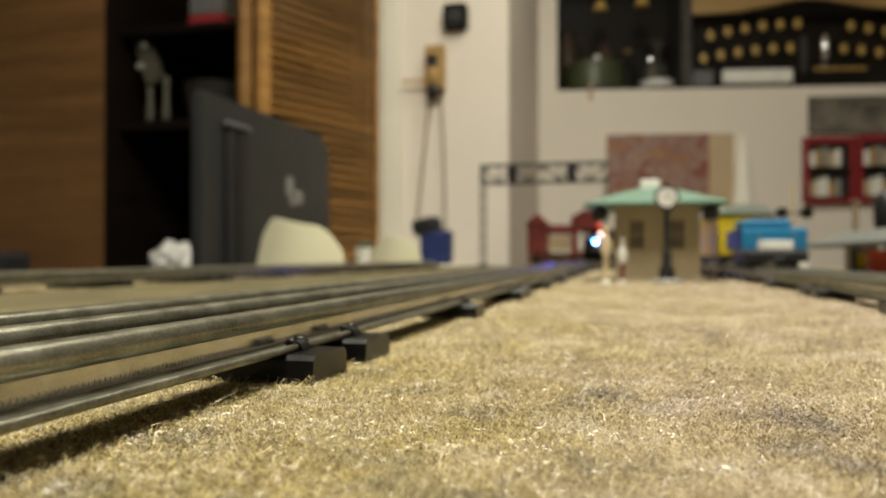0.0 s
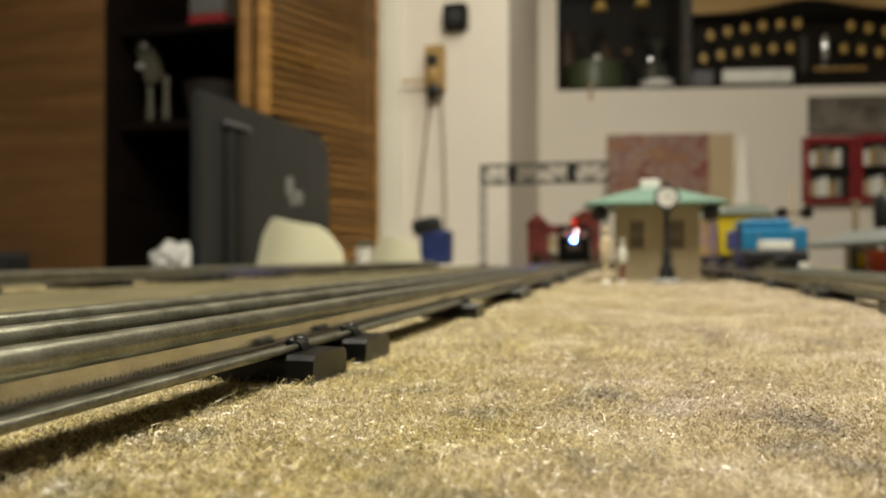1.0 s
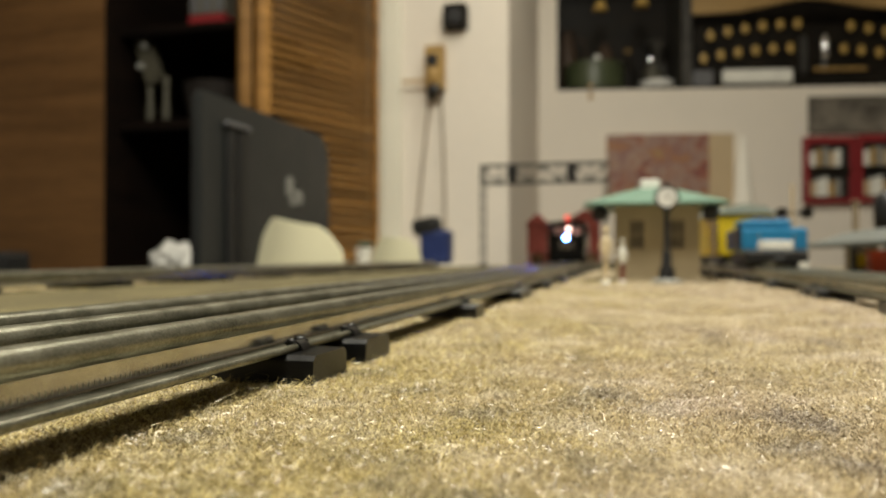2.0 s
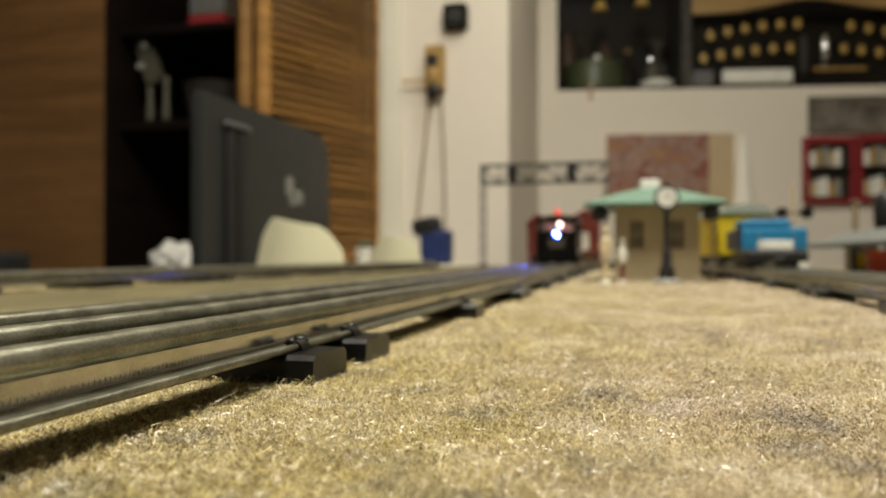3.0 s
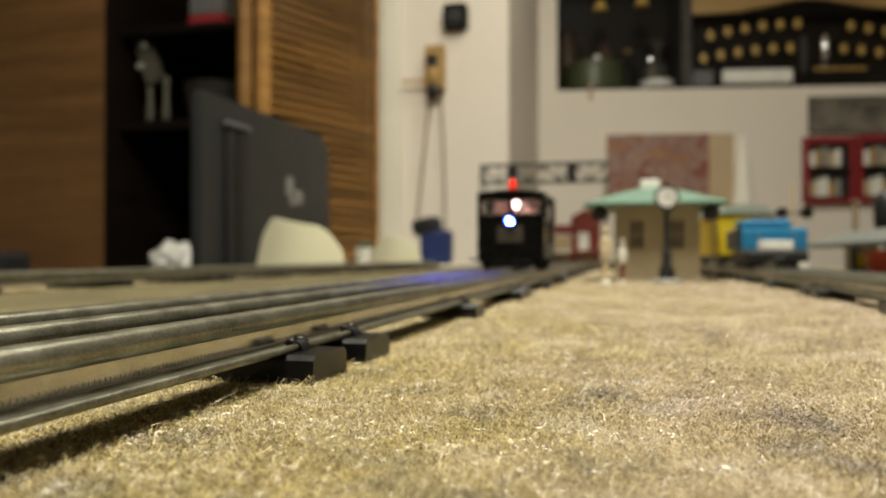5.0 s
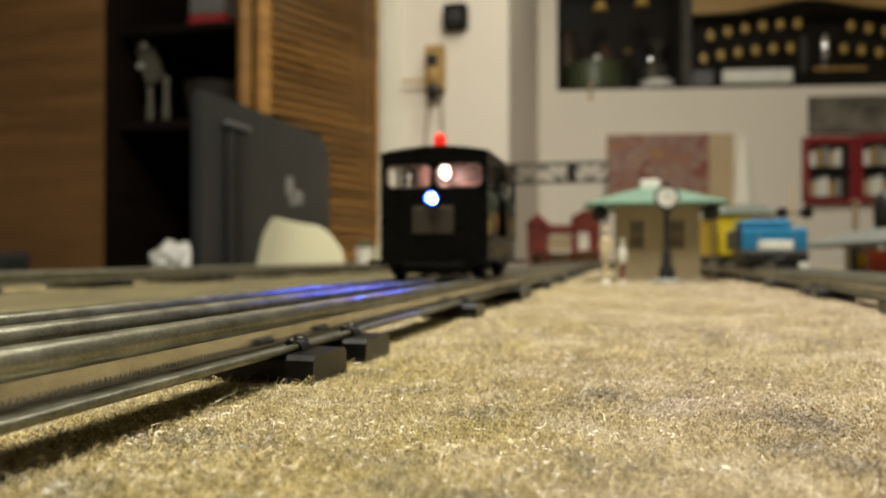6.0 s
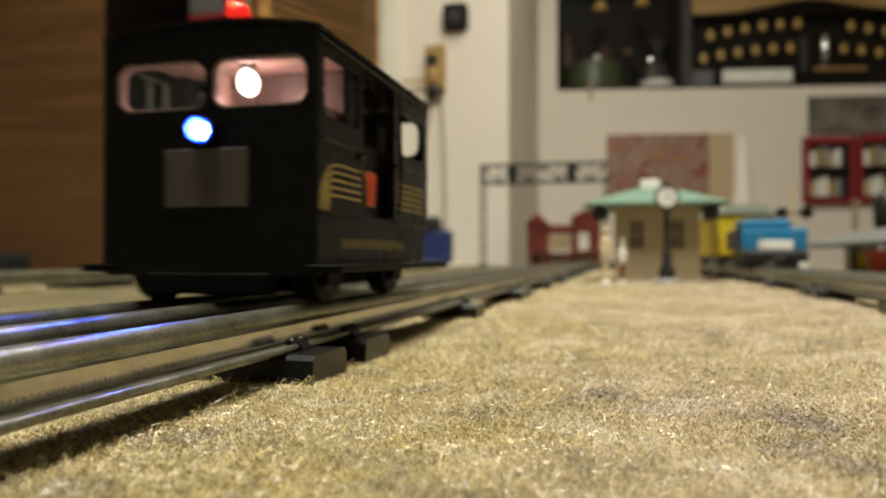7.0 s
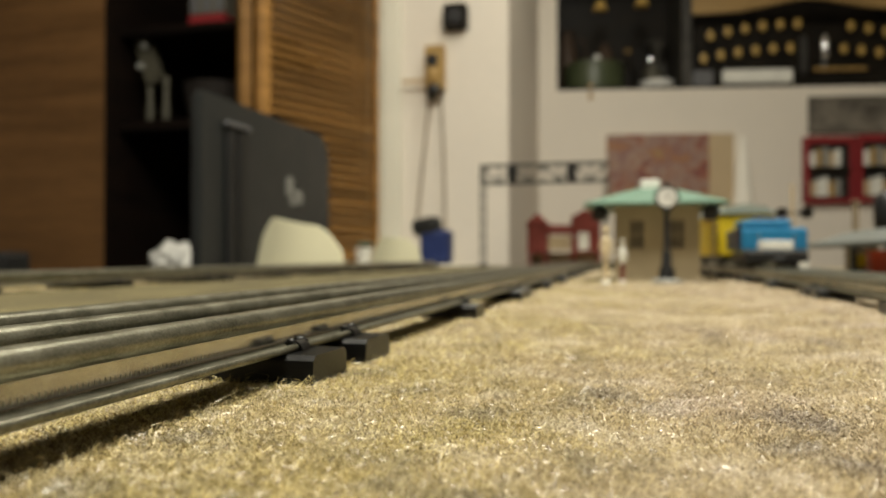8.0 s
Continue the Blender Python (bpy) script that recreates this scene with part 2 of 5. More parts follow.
def prism(bm, outline, a0, a1, axis="y"):
    """A closed outline of (u, w) drawn out along an axis: y gives u=x w=z, x gives u=y w=z, z gives u=x w=y."""
    def place(u, w, a):
        return {"y": (u, a, w), "x": (a, u, w), "z": (u, w, a)}[axis]
    ring0 = [bm.verts.new(place(u, w, a0)) for u, w in outline]
    ring1 = [bm.verts.new(place(u, w, a1)) for u, w in outline]
    n = len(outline)
    for i in range(n):
        bm.faces.new((ring0[i], ring0[(i + 1) % n], ring1[(i + 1) % n], ring1[i]))
    bm.faces.new(ring0[::-1])
    bm.faces.new(ring1)
    return bm


def lathe(bm, profile, centre=(0, 0, 0), seg=20):
    """A turned shape: profile of (radius, height)."""
    rings = [[bm.verts.new((centre[0] + r * math.cos(2 * math.pi * i / seg), centre[1] + r * math.sin(2 * math.pi * i / seg), centre[2] + h)) for i in range(seg)] for r, h in profile]
    for a, b in zip(rings, rings[1:]):
        for i in range(seg):
            bm.faces.new((a[i], a[(i + 1) % seg], b[(i + 1) % seg], b[i]))
    bm.faces.new(rings[0][::-1])
    bm.faces.new(rings[-1])
    return bm


def tube(bm, points, r, seg=8):
    rings = []
    for i, p in enumerate(points):
        p = Vector(p)
        d = (Vector(points[min(i + 1, len(points) - 1)]) - Vector(points[max(i - 1, 0)])).normalized()
        side = d.cross(Vector((0, 0, 1)))
        side = side.normalized() if side.length > 1e-4 else Vector((1, 0, 0))
        up = side.cross(d)
        rings.append([bm.verts.new(p + r * (side * math.cos(2 * math.pi * j / seg) + up * math.sin(2 * math.pi * j / seg))) for j in range(seg)])
    for a, b in zip(rings, rings[1:]):
        for j in range(seg):
            bm.faces.new((a[j], a[(j + 1) % seg], b[(j + 1) % seg], b[j]))
    bm.faces.new(rings[0][::-1])
    bm.faces.new(rings[-1])
    return bm


def mesh_of(name, bm, mat, smooth=False):
    bmesh.ops.recalc_face_normals(bm, faces=bm.faces)
    me = bpy.data.meshes.new(name)
    bm.to_mesh(me)
    bm.free()
    me.materials.append(mat)
    if smooth:
        me.shade_smooth()
        me.set_sharp_from_angle(angle=radians(40))
    return me


def part(name, bm, mat, parent=None, label="", smooth=False, at=None):
    ob = new(name, mesh_of(name, bm, mat, smooth))
    if parent:
        ob.parent = parent
    if at is not None:
        ob.matrix_basis = at
    if label:
        tagged(ob, label)
    return ob


def thing(name, label, category, at=None, group="", kind=""):
    ob = new(name)
    ob.empty_display_size = 0.01
    if at is not None:
        ob.matrix_basis = at
    return tagged(ob, label, category, group, kind)


def B():
    return bmesh.new()


def rounded(x0, x1, z0, z1, r, n=5):
    """Outline of a rectangle with rounded corners."""
    out = []
    for cx, cz, a in ((x1 - r, z1 - r, 0), (x0 + r, z1 - r, 90), (x0 + r, z0 + r, 180), (x1 - r, z0 + r, 270)):
        for i in range(n + 1):
            t = radians(a + 90 * i / n)
            out.append((cx + r * math.cos(t), cz + r * math.sin(t)))
    return out


# ---- room ----
FLOOR_Z, CEIL_Z = -0.75, 1.66


# the far wall stands at an angle to the track; its own frame runs along it from the pier's corner
NORTH = Matrix.Translation((-0.313, 2.60, 0)) @ Matrix.Rotation(radians(9.9), 4, "Z")
NICHE = (0.066, 1.42, 0.606, 1.10)


def to_north(ob, x, y=2.60):
    """Move a thing laid out against the plane y = 2.60 on to the far wall, keeping its bearing from the eye."""
    n = NORTH.to_3x3() @ Vector((0, 1, 0))
    reach = n.dot(NORTH.translation)

    def foot(u):
        v = Vector((u, y, 0))
        return v * (reach / n.dot(v))
    p = foot(x)
    wide = (foot(x + 0.05) - foot(x - 0.05)).length / 0.1
    ob.matrix_basis = (Matrix.Translation((p.x, p.y, EYE.z)) @ Matrix.Rotation(radians(9.9), 4, "Z") @ Matrix.Diagonal((wide, 1, p.y / y, 1))
                       @ Matrix.Translation((-x, -y, -EYE.z)) @ ob.matrix_basis)


def room():
    def wall(name, *b, mat=M_WALL, label="cream painted plaster wall"):
        return tagged(part(name, box(B(), *b), mat), label, "wall", kind="structure")
    bm = B()
    for x0, x1, z0, z1 in ((0.0005, NICHE[0], FLOOR_Z, CEIL_Z), (NICHE[1], 2.3, FLOOR_Z, CEIL_Z), (NICHE[0], NICHE[1], FLOOR_Z, NICHE[2]), (NICHE[0], NICHE[1], NICHE[3], CEIL_Z)):
        box(bm, x0, x1, 0.0, 0.10, z0, z1)
    tagged(part("wall_north", bm, M_WALL, at=NORTH), "cream painted plaster wall with a shelf recess", "wall", kind="structure")
    wall("wall_pier", -1.0, -0.3135, 1.94, 2.70, FLOOR_Z, CEIL_Z, label="white painted wall pier beside the closet")
    wall("wall_east", 1.75, 1.85, -1.6, 3.20, FLOOR_Z, CEIL_Z, mat=M_BACKWALL, label="dull grey-beige painted wall")
    wall("wall_south", -2.6, 1.85, -1.7, -1.6, FLOOR_Z, CEIL_Z, mat=M_BACKWALL, label="dull grey-beige painted wall")
    wall("wall_west", -2.7, -2.6, -1.7, 2.70, FLOOR_Z, CEIL_Z, mat=M_BACKWALL, label="dull grey-beige painted wall")
    wall("wall_closet_back", -2.6, -1.0, 2.2, 2.3, FLOOR_Z, CEIL_Z, mat=M_DARKWOOD, label="back wall of the closet, shade put into its near-black colour")
    tagged(part("ceiling", box(B(), -2.7, 1.85, -1.7, 3.2, CEIL_Z, CEIL_Z + 0.1), M_CEIL), "white painted ceiling", "ceiling", kind="structure")
    tagged(part("floor", box(B(), -2.7, 1.85, -1.7, 3.2, FLOOR_Z - 0.05, FLOOR_Z), M_FLOOR), "brown wooden floor", "floor", kind="structure")
    # moulded trim between the closet and the pier
    trim = tagged(part("trim", box(B(), -0.80, -0.735, 1.905, 1.938, FLOOR_Z, CEIL_Z, 0.004), M_TRIM), "white moulded door trim", "trim", kind="structure")
    for i, (a, b, d) in enumerate(((-0.733, -0.700, 1.915), (-0.698, -0.665, 1.925), (-0.663, -0.610, 1.918))):
        part("moulding", box(B(), a, b, d, 1.938, FLOOR_Z, CEIL_Z, 0.005, 2), M_TRIM, trim)


def table():
    t = thing("table", "layout table with a tan felt carpet top", "table")
    part("tabletop", box(B(), -0.375, 0.95, -0.5, 1.42, -0.030, -0.004, 0.002), M_TABLE, t)
    for x in (-0.32, 0.91):
        for y in (-0.46, 1.38):
            part("leg", box(B(), x - 0.03, x + 0.03, y - 0.03, y + 0.03, FLOOR_Z, -0.030, 0.003), M_TABLE, t)
    bm = B()
    bmesh.ops.create_grid(bm, x_segments=140, y_segments=190, size=0.5)
    for v in bm.verts:
        v.co.x, v.co.y = 0.2875 + v.co.x * 1.325, 0.46 + v.co.y * 1.92
        p = v.co
        v.co.z = 0.0005 * noise.noise(Vector((p.x * 22, p.y * 22, 0))) + 0.0003 * noise.noise(Vector((p.x * 90, p.y * 90, 3)))
    carpet = part("carpet", bm, M_FELT, None, smooth=True)
    tagged(carpet, "tan and grey felt carpet with loose fibres", "carpet", kind="structure")
    # a darker sheet is added over the felt band between the two tracks
    bm = B()
    bmesh.ops.create_grid(bm, x_segments=24, y_segments=120, size=0.5)
    for v in bm.verts:
        v.co.x, v.co.y = -0.204 + v.co.x * 0.190 + 0.002 * noise.noise(Vector((v.co.y * 9, v.co.x * 3, 5))), 0.44 + v.co.y * 1.86
        v.co.z = 0.0014 + 0.0004 * noise.noise(Vector((v.co.x * 40, v.co.y * 40, 1)))
    edge = bmesh.ops.extrude_face_region(bm, geom=bm.faces[:])
    for v in edge["geom"]:
        if isinstance(v, bmesh.types.BMVert):
            v.co.z -= 0.0010
    tagged(part("dark_band_sheet", bm, M_OLIVEBAND, smooth=True), "olive brown sheet added over the felt between the tracks", "mat", kind="structure")
    return carpet


def fibres(carpet):
    """Short bent hairs of the felt, densest in the open stretch of carpet between the tracks."""
    rng = np.random.default_rng(4)
    n = 560000
    u = rng.random(n)
    d = 0.045 * (0.62 / 0.045) ** (u ** 1.15)
    ang = np.radians(rng.uniform(-52, 24, n))
    x, y = d * np.sin(ang), d * np.cos(ang)
    length = rng.gamma(2.4, 0.00036, n) + 0.0004
    stray = rng.random(n) < 0.004
    length = np.where(stray, length * 1.9, length)
    head = rng.uniform(0, 2 * np.pi, n)
    lift = np.where(stray, rng.uniform(0.1, 0.6, n), rng.uniform(0.05, 0.85, n) ** 2.1)
    wide = rng.uniform(0.000010, 0.000023, n) * (1 + d * 6.0)
    dx, dy = np.cos(head) * length, np.sin(head) * length
    bend = rng.normal(0, 0.75, n)
    px, py = -np.sin(head), np.cos(head)
    base = np.stack([x, y, np.full(n, -0.0002)], 1)
    mid = np.stack([x + dx * 0.5 + px * length * bend * 0.4, y + dy * 0.5 + py * length * bend * 0.4, length * lift * 0.8 + 0.0001], 1)
    tip = np.stack([x + dx, y + dy, length * lift * rng.uniform(0.2, 1.2, n)], 1)
    side = np.stack([px * wide, py * wide, wide * 0.6], 1)
    verts = np.stack([base - side, base + side, mid + side, mid - side, tip], 1).reshape(-1, 3)
    i = np.arange(n) * 5
    quads = np.stack([i, i + 1, i + 2, i + 3], 1)
    tris = np.stack([i + 3, i + 2, i + 4], 1)
    me = bpy.data.meshes.new("carpet_fibres")
    me.from_pydata(verts.tolist(), [], quads.tolist() + tris.tolist())
    me.materials.append(M_FIBRE)
    ob = new("carpet_fibres", me)
    tagged(ob, "short curled felt fibres of the carpet", "carpet fibres", kind="stuff")


# ---- track ----
RAIL_Z = 0.0045
TOP_Z = 0.0114
SECTION = 0.2225
RAIL_PROFILE = ([(0.0038, 0.0003)] + [(0.0044 + 0.00062 * math.cos(math.radians(a)), 0.00062 + 0.00062 * math.sin(math.radians(a))) for a in range(-120, 151, 30)]
                + [(0.0036, 0.00075), (0.0011, 0.0008), (0.0008, 0.0010), (0.00068, 0.0014), (0.00065, 0.0024), (0.00065, 0.0036)])


def rail_outline():
    right = list(RAIL_PROFILE)
    r, cz = 0.00175, 0.00515
    arc = [(r * math.cos(radians(a)), cz + r * math.sin(radians(a))) for a in range(-60, 241, 15)]
    left = [(-u, w) for u, w in reversed(right)]
    return right + arc + left


def sweep(bm, outline, way):
    """Draw an outline of (side, height) along rows of (x, y, heading)."""
    rings = []
    for x, y, a in way:
        rings.append([bm.verts.new((x + u * math.cos(a), y - u * math.sin(a), w)) for u, w in outline])
    n = len(outline)
    for p, q in zip(rings, rings[1:]):
        for i in range(n):
            bm.faces.new((p[i], p[(i + 1) % n], q[(i + 1) % n], q[i]))
    bm.faces.new(rings[0][::-1])
    bm.faces.new(rings[-1])
    return bm


def tie_mesh():
    bm = B()
    out = [(-0.0070, 0), (0.0070, 0), (0.0066, 0.0040), (0.0058, 0.0048), (-0.0058, 0.0048), (-0.0066, 0.0040)]
    out = [(u, w * 0.94) for u, w in out]
    prism(bm, out, -0.0268, 0.0268, "x")
    return mesh_of("tie", bm, M_TIE)


def clip_mesh():
    """A tongue of the tie folded over the rail's flange, with its crimped ends standing up."""
    bm = B()
    prism(bm, [(-0.0014, 0.0006), (0.0002, 0.0008), (0.0009, 0.0003), (0.0014, -0.0004), (0.0017, -0.0003), (0.0012, 0.0007), (0.0004, 0.0012), (-0.0013, 0.0010)], -0.0016, 0.0016, "y")
    for y, r in ((-0.0016, 0.0008), (0.0016, 0.0009)):
        ball(bm, (-0.0005, y, 0.0009), r, (1.25, 0.8, 0.9), 10, 6)
        tube(bm, [(-0.0012, y * 1.2, 0.0009), (-0.0004, y * 1.7, 0.0014), (0.0006, y * 1.4, 0.0008)], 0.0003, 6)
    return mesh_of("rail_clip", bm, M_TIE, True)


TIE, CLIP = tie_mesh(), clip_mesh()


def place_tie(track, x, y, a):
    tie = new("tie", TIE)
    tie.parent, tie.matrix_basis = track, pose(x, y, 0, 0, 0, -math.degrees(a))
    for off in (-0.017, 0.0, 0.017):
        for sgn in (-1, 1):
            c = new("rail_clip", CLIP)
            c.parent = tie
            c.matrix_basis = pose(off + sgn * 0.0040, 0, 0.0050, 0, 0, 0 if sgn > 0 else 180)


def rail(track, way):
    """One rail: bright tinplate web and flange, darkened head."""
    ob = part("rail", sweep(B(), rail_outline(), way), M_RAIL, track, smooth=True, at=pose(0, 0, RAIL_Z))
    ob.data.materials.append(M_HEAD)
    for f in ob.data.polygons:
        f.material_index = 0 if 0.0012 < f.center.z < 0.0036 and abs(f.normal.x) > 0.6 else 1


def straight_section():
    tr = thing("track_section", "straight three-rail tinplate track section with black ties", "track", group="toy train track sections")
    for off in (-0.017, 0.0, 0.017):
        rail(tr, [(off, y, 0.0) for y in np.linspace(0.0, SECTION, 6)])
    for y in (0.0115, SECTION / 2, SECTION - 0.0115):
        place_tie(tr, 0, y, 0.0)
    # fine press marks along the foot of the web
    bm = B()
    y = 0.026
    while y < SECTION - 0.026:
        if abs(y - SECTION / 2) > 0.012:
            for off in (-0.017, 0.0, 0.017):
                prism(bm, [(off + 0.0006, 0.0014), (off + 0.00074, 0.0014), (off + 0.00069, 0.0020), (off + 0.0006, 0.0021)], y, y + 0.00012, "y")
        y += 0.00085
    tagged(part("press_marks", bm, M_HEAD, tr, at=pose(0, 0, RAIL_Z)), kind="stuff")
    return tr


CURVE_R, TRACK_X, CURVE_Y = 0.318, -0.0736, 1.012


def curve_section():
    """45 degrees of curve to the right; starts at the origin along y."""
    tr = thing("curved_track_section", "curved three-rail tinplate track section with black ties", "track", group="toy train track sections")
    for off in (-0.017, 0.0, 0.017):
        r = CURVE_R - off
        rail(tr, [(CURVE_R - r * math.cos(a), r * math.sin(a), a) for a in np.linspace(0.001, math.pi / 4 - 0.001, 14)])
    for a in (0.04, math.pi / 8, math.pi / 4 - 0.04):
        place_tie(tr, CURVE_R * (1 - math.cos(a)), CURVE_R * math.sin(a), a)
    return tr


def tracks():
    first = straight_section()
    first.matrix_basis = pose(TRACK_X, 0.122, 0)
    for i in (-2, -1, 1, 2, 3):
        copy_thing(first, pose(TRACK_X, 0.122 + SECTION * i, 0))
    for i in range(-2, 5):
        copy_thing(first, pose(-0.330, 0.06 + SECTION * i, 0))
    for i in range(-1, 2):
        copy_thing(first, pose(0.110, 0.166 + SECTION * i, 0))
    copy_thing(first, pose(0.110, 0.166 + SECTION * 2, 0, 0, 0, 4.0))
    copy_thing(first, pose(0.0945, 0.166 + SECTION * 2.998, 0, 0, 0, 6.0))
    curve = curve_section()
    curve.matrix_basis = pose(TRACK_X, CURVE_Y, 0)
    q = math.pi / 4
    copy_thing(curve, pose(TRACK_X + CURVE_R * (1 - math.cos(q)), CURVE_Y + CURVE_R * math.sin(q), 0, 0, 0, -45))


# ---- the moving inspection car; its front stands at y = 0, rail top at z = 0 ----
WHEELS = []
CAR_L, CAR_W = 0.0705, 0.0428


def cut_wall(bm, outline, holes, a0, a1, axis):
    """A wall plate with rounded openings through it."""
    from_holes = [rounded(*h) for h in holes]
    for a in (a0, a1):
        def place(u, w):
            return {"y": (u, a, w), "x": (a, u, w)}[axis]
        loops = []
        for ring in [outline] + from_holes:
            vs = [bm.verts.new(place(u, w)) for u, w in ring]
            loops.append([bm.edges.new((vs[i], vs[(i + 1) % len(vs)])) for i in range(len(vs))])
        bmesh.ops.triangle_fill(bm, use_beauty=True, use_dissolve=False, edges=[e for l in loops for e in l])
    for ring in [outline] + from_holes:
        n = len(ring)
        p = [[bm.verts.new({"y": (u, a, w), "x": (a, u, w)}[axis]) for u, w in ring] for a in (a0, a1)]
        for i in range(n):
            bm.faces.new((p[0][i], p[0][(i + 1) % n], p[1][(i + 1) % n], p[1][i]))
    bmesh.ops.remove_doubles(bm, verts=bm.verts, dist=1e-6)
    return bm


def inspection_car():
    car = thing("inspection_car", "black toy track inspection car with gold stripes and lit cab", "toy railcar")
    h, e = CAR_W / 2, 0.0480
    t = 0.0011
    front = [(-h, 0.0050), (h, 0.0050), (h, e), (h * 0.55, e + 0.0014), (0, e + 0.0020), (-h * 0.55, e + 0.0014), (-h, e)]
    windows = [(-h + 0.0022, -0.0006, 0.0350, 0.0440, 0.0026), (0.0006, h - 0.0022, 0.0350, 0.0440, 0.0026)]
    front_wall = part("front_wall", cut_wall(B(), front, windows, 0.0, t, "y"), M_BODY, car)
    part("rear_skirt", box(B(), -h + t, h - t, CAR_L - 0.0046, CAR_L - 0.0035, 0.0071, 0.0165), M_BODY, car)
    rear = [(u, max(w, 0.0164)) for u, w in front]
    rear_wall = part("rear_wall", cut_wall(B(), rear, windows, CAR_L - t, CAR_L, "y"), M_BODY, car)
    for w in windows:
        part("window_pane", prism(B(), rounded(w[0] - 0.0004, w[1] + 0.0004, w[2] - 0.0004, w[3] + 0.0004, 0.002), 0.0006, 0.0009, "y"), M_PANE, front_wall)
        # opaque pale ring: light refracted in the clear insert's edge, put into colour
        part("window_lit_edge", cut_wall(B(), rounded(w[0] - 0.0003, w[1] + 0.0003, w[2] - 0.0003, w[3] + 0.0003, 0.0026), [(w[0] + 0.0006, w[1] - 0.0006, w[2] + 0.0006, w[3] - 0.0006, 0.0022)], 0.0012, 0.0024, "y"), M_INSIDE, front_wall, "moulded rim of the clear window insert, coloured pale for light in its edge")
    side = [(t, 0.0071), (CAR_L - 0.0035, 0.0071), (CAR_L - 0.0035, 0.0163), (CAR_L - t, 0.0163), (CAR_L - t, e - 0.0004), (t, e - 0.0004)]
    holes = [(0.0030, 0.0205, 0.0335, 0.0445, 0.0020), (0.0222, 0.0425, 0.0165, 0.0462, 0.0012), (0.0470, 0.0665, 0.0325, 0.0425, 0.0020)]
    for sgn in (-1, 1):
        a, b = (h - t, h) if sgn > 0 else (-h, -h + t)
        wall = part("side_wall", cut_wall(B(), side, holes, a, b, "x"), M_BODY, car)
        o = sgn * h
        # sliding door set back in its opening, with its own window
        d0, d1 = sorted((o - sgn * 0.0034, o - sgn * 0.0024))
        door = part("side_door", cut_wall(B(), [(0.0200, 0.0160), (0.0385, 0.0160), (0.0385, 0.0470), (0.0200, 0.0470)], [(0.0250, 0.0370, 0.0320, 0.0445, 0.0015)], d0, d1, "x"), M_BODY, car)
        f = o - sgn * 0.0024
        ks = [(0.0300, 0.0268), (0.0362, 0.0268), (0.0371, 0.0250), (0.0364, 0.0250), (0.0355, 0.0190), (0.0307, 0.0190), (0.0298, 0.0250), (0.0291, 0.0250)]
        cy, cz = 0.0331, 0.0229
        ks = [(cy + (u - cy) * 0.9, cz + (w - cz) * 0.88) for u, w in ks]
        rim = [(cy + (u - cy) * 1.09, cz + (w - cz) * 1.08) for u, w in ks]
        part("badge_rim", prism(B(), rim, *sorted((f, f + sgn * 0.00015)), "x"), M_GOLD, door, "gold badge rim")
        part("keystone_badge", prism(B(), ks, *sorted((f, f + sgn * 0.0003)), "x"), M_KEYRED, door, "red keystone-shaped badge")
        part("grab_rail", tube(B(), [(o + sgn * 0.0008, 0.0437, 0.018), (o + sgn * 0.0012, 0.0437, 0.030), (o + sgn * 0.0008, 0.0437, 0.044)], 0.0004), M_FRAME, wall)
        # belt mouldings
        for z in (0.0292, 0.0160):
            for y0, y1 in ((0.0006, 0.0215), (0.0432, CAR_L - 0.0012)):
                part("belt_moulding", box(B(), *sorted((o, o + sgn * 0.0006)), y0, y1, z - 0.0004, z + 0.0004, 0.0002), M_BODY, wall)
        part("drip_rail", box(B(), *sorted((o, o + sgn * 0.0005)), 0.001, CAR_L - 0.001, 0.0466, 0.0471, 0.0002), M_BODY, wall)
        # gold stripes: five swept lines ahead of the door, five straight ones behind it
        for i in range(5):
            z = 0.0252 - i * 0.00143
            y_turn = 0.0085 - i * 0.0006
            y_low = 0.0008 + i * 0.0009
            curve = [(0.0208, z), (y_turn, z)]
            for k in range(1, 7):
                a = radians(15 * k)
                curve.append((y_turn - (y_turn - y_low) * math.sin(a), z - (z - 0.0166) * (1 - math.cos(a))))
            w = 0.00022
            bm = B()
            rows = []
            for j, (y, zz) in enumerate(curve):
                p, q = curve[max(0, j - 1)], curve[min(len(curve) - 1, j + 1)]
                dy, dz = q[0] - p[0], q[1] - p[1]
                l = math.hypot(dy, dz)
                ny, nz = -dz / l * w, dy / l * w
                rows.append([bm.verts.new((o + sgn * d, y + s * ny, zz + s * nz)) for d, s in ((0.0, -1), (0.00018, -1), (0.00018, 1), (0.0, 1))])
            for p, q in zip(rows, rows[1:]):
                for j in range(3):
                    bm.faces.new((p[j], p[j + 1], q[j + 1], q[j]))
            part("gold_stripe", bm, M_GOLD, wall)
            part("gold_stripe", box(B(), *sorted((o, o + sgn * 0.00018)), 0.0440, 0.0662, z - w, z + w), M_GOLD, wall)
        # the lettering on the skirt cannot be read: a row of bars
        y = 0.0108
        rng = random.Random(5)
        while y < 0.0465:
            wd = rng.uniform(0.0008, 0.0015)
            part("letter_bar", box(B(), *sorted((o, o + sgn * 0.00016)), y, y + wd, 0.0099, 0.0118), M_GOLDDIM, wall)
            y += wd + 0.0007
        part("hinge", box(B(), *sorted((o, o + sgn * 0.0009)), 0.0195, 0.0222, 0.0278, 0.0286, 0.0002), M_BODY, wall)
        part("running_board", box(B(), *sorted((o - sgn * 0.002, o + sgn * 0.0046)), -0.001, CAR_L + 0.004, 0.0056, 0.0070, 0.0003), M_FRAME, car)
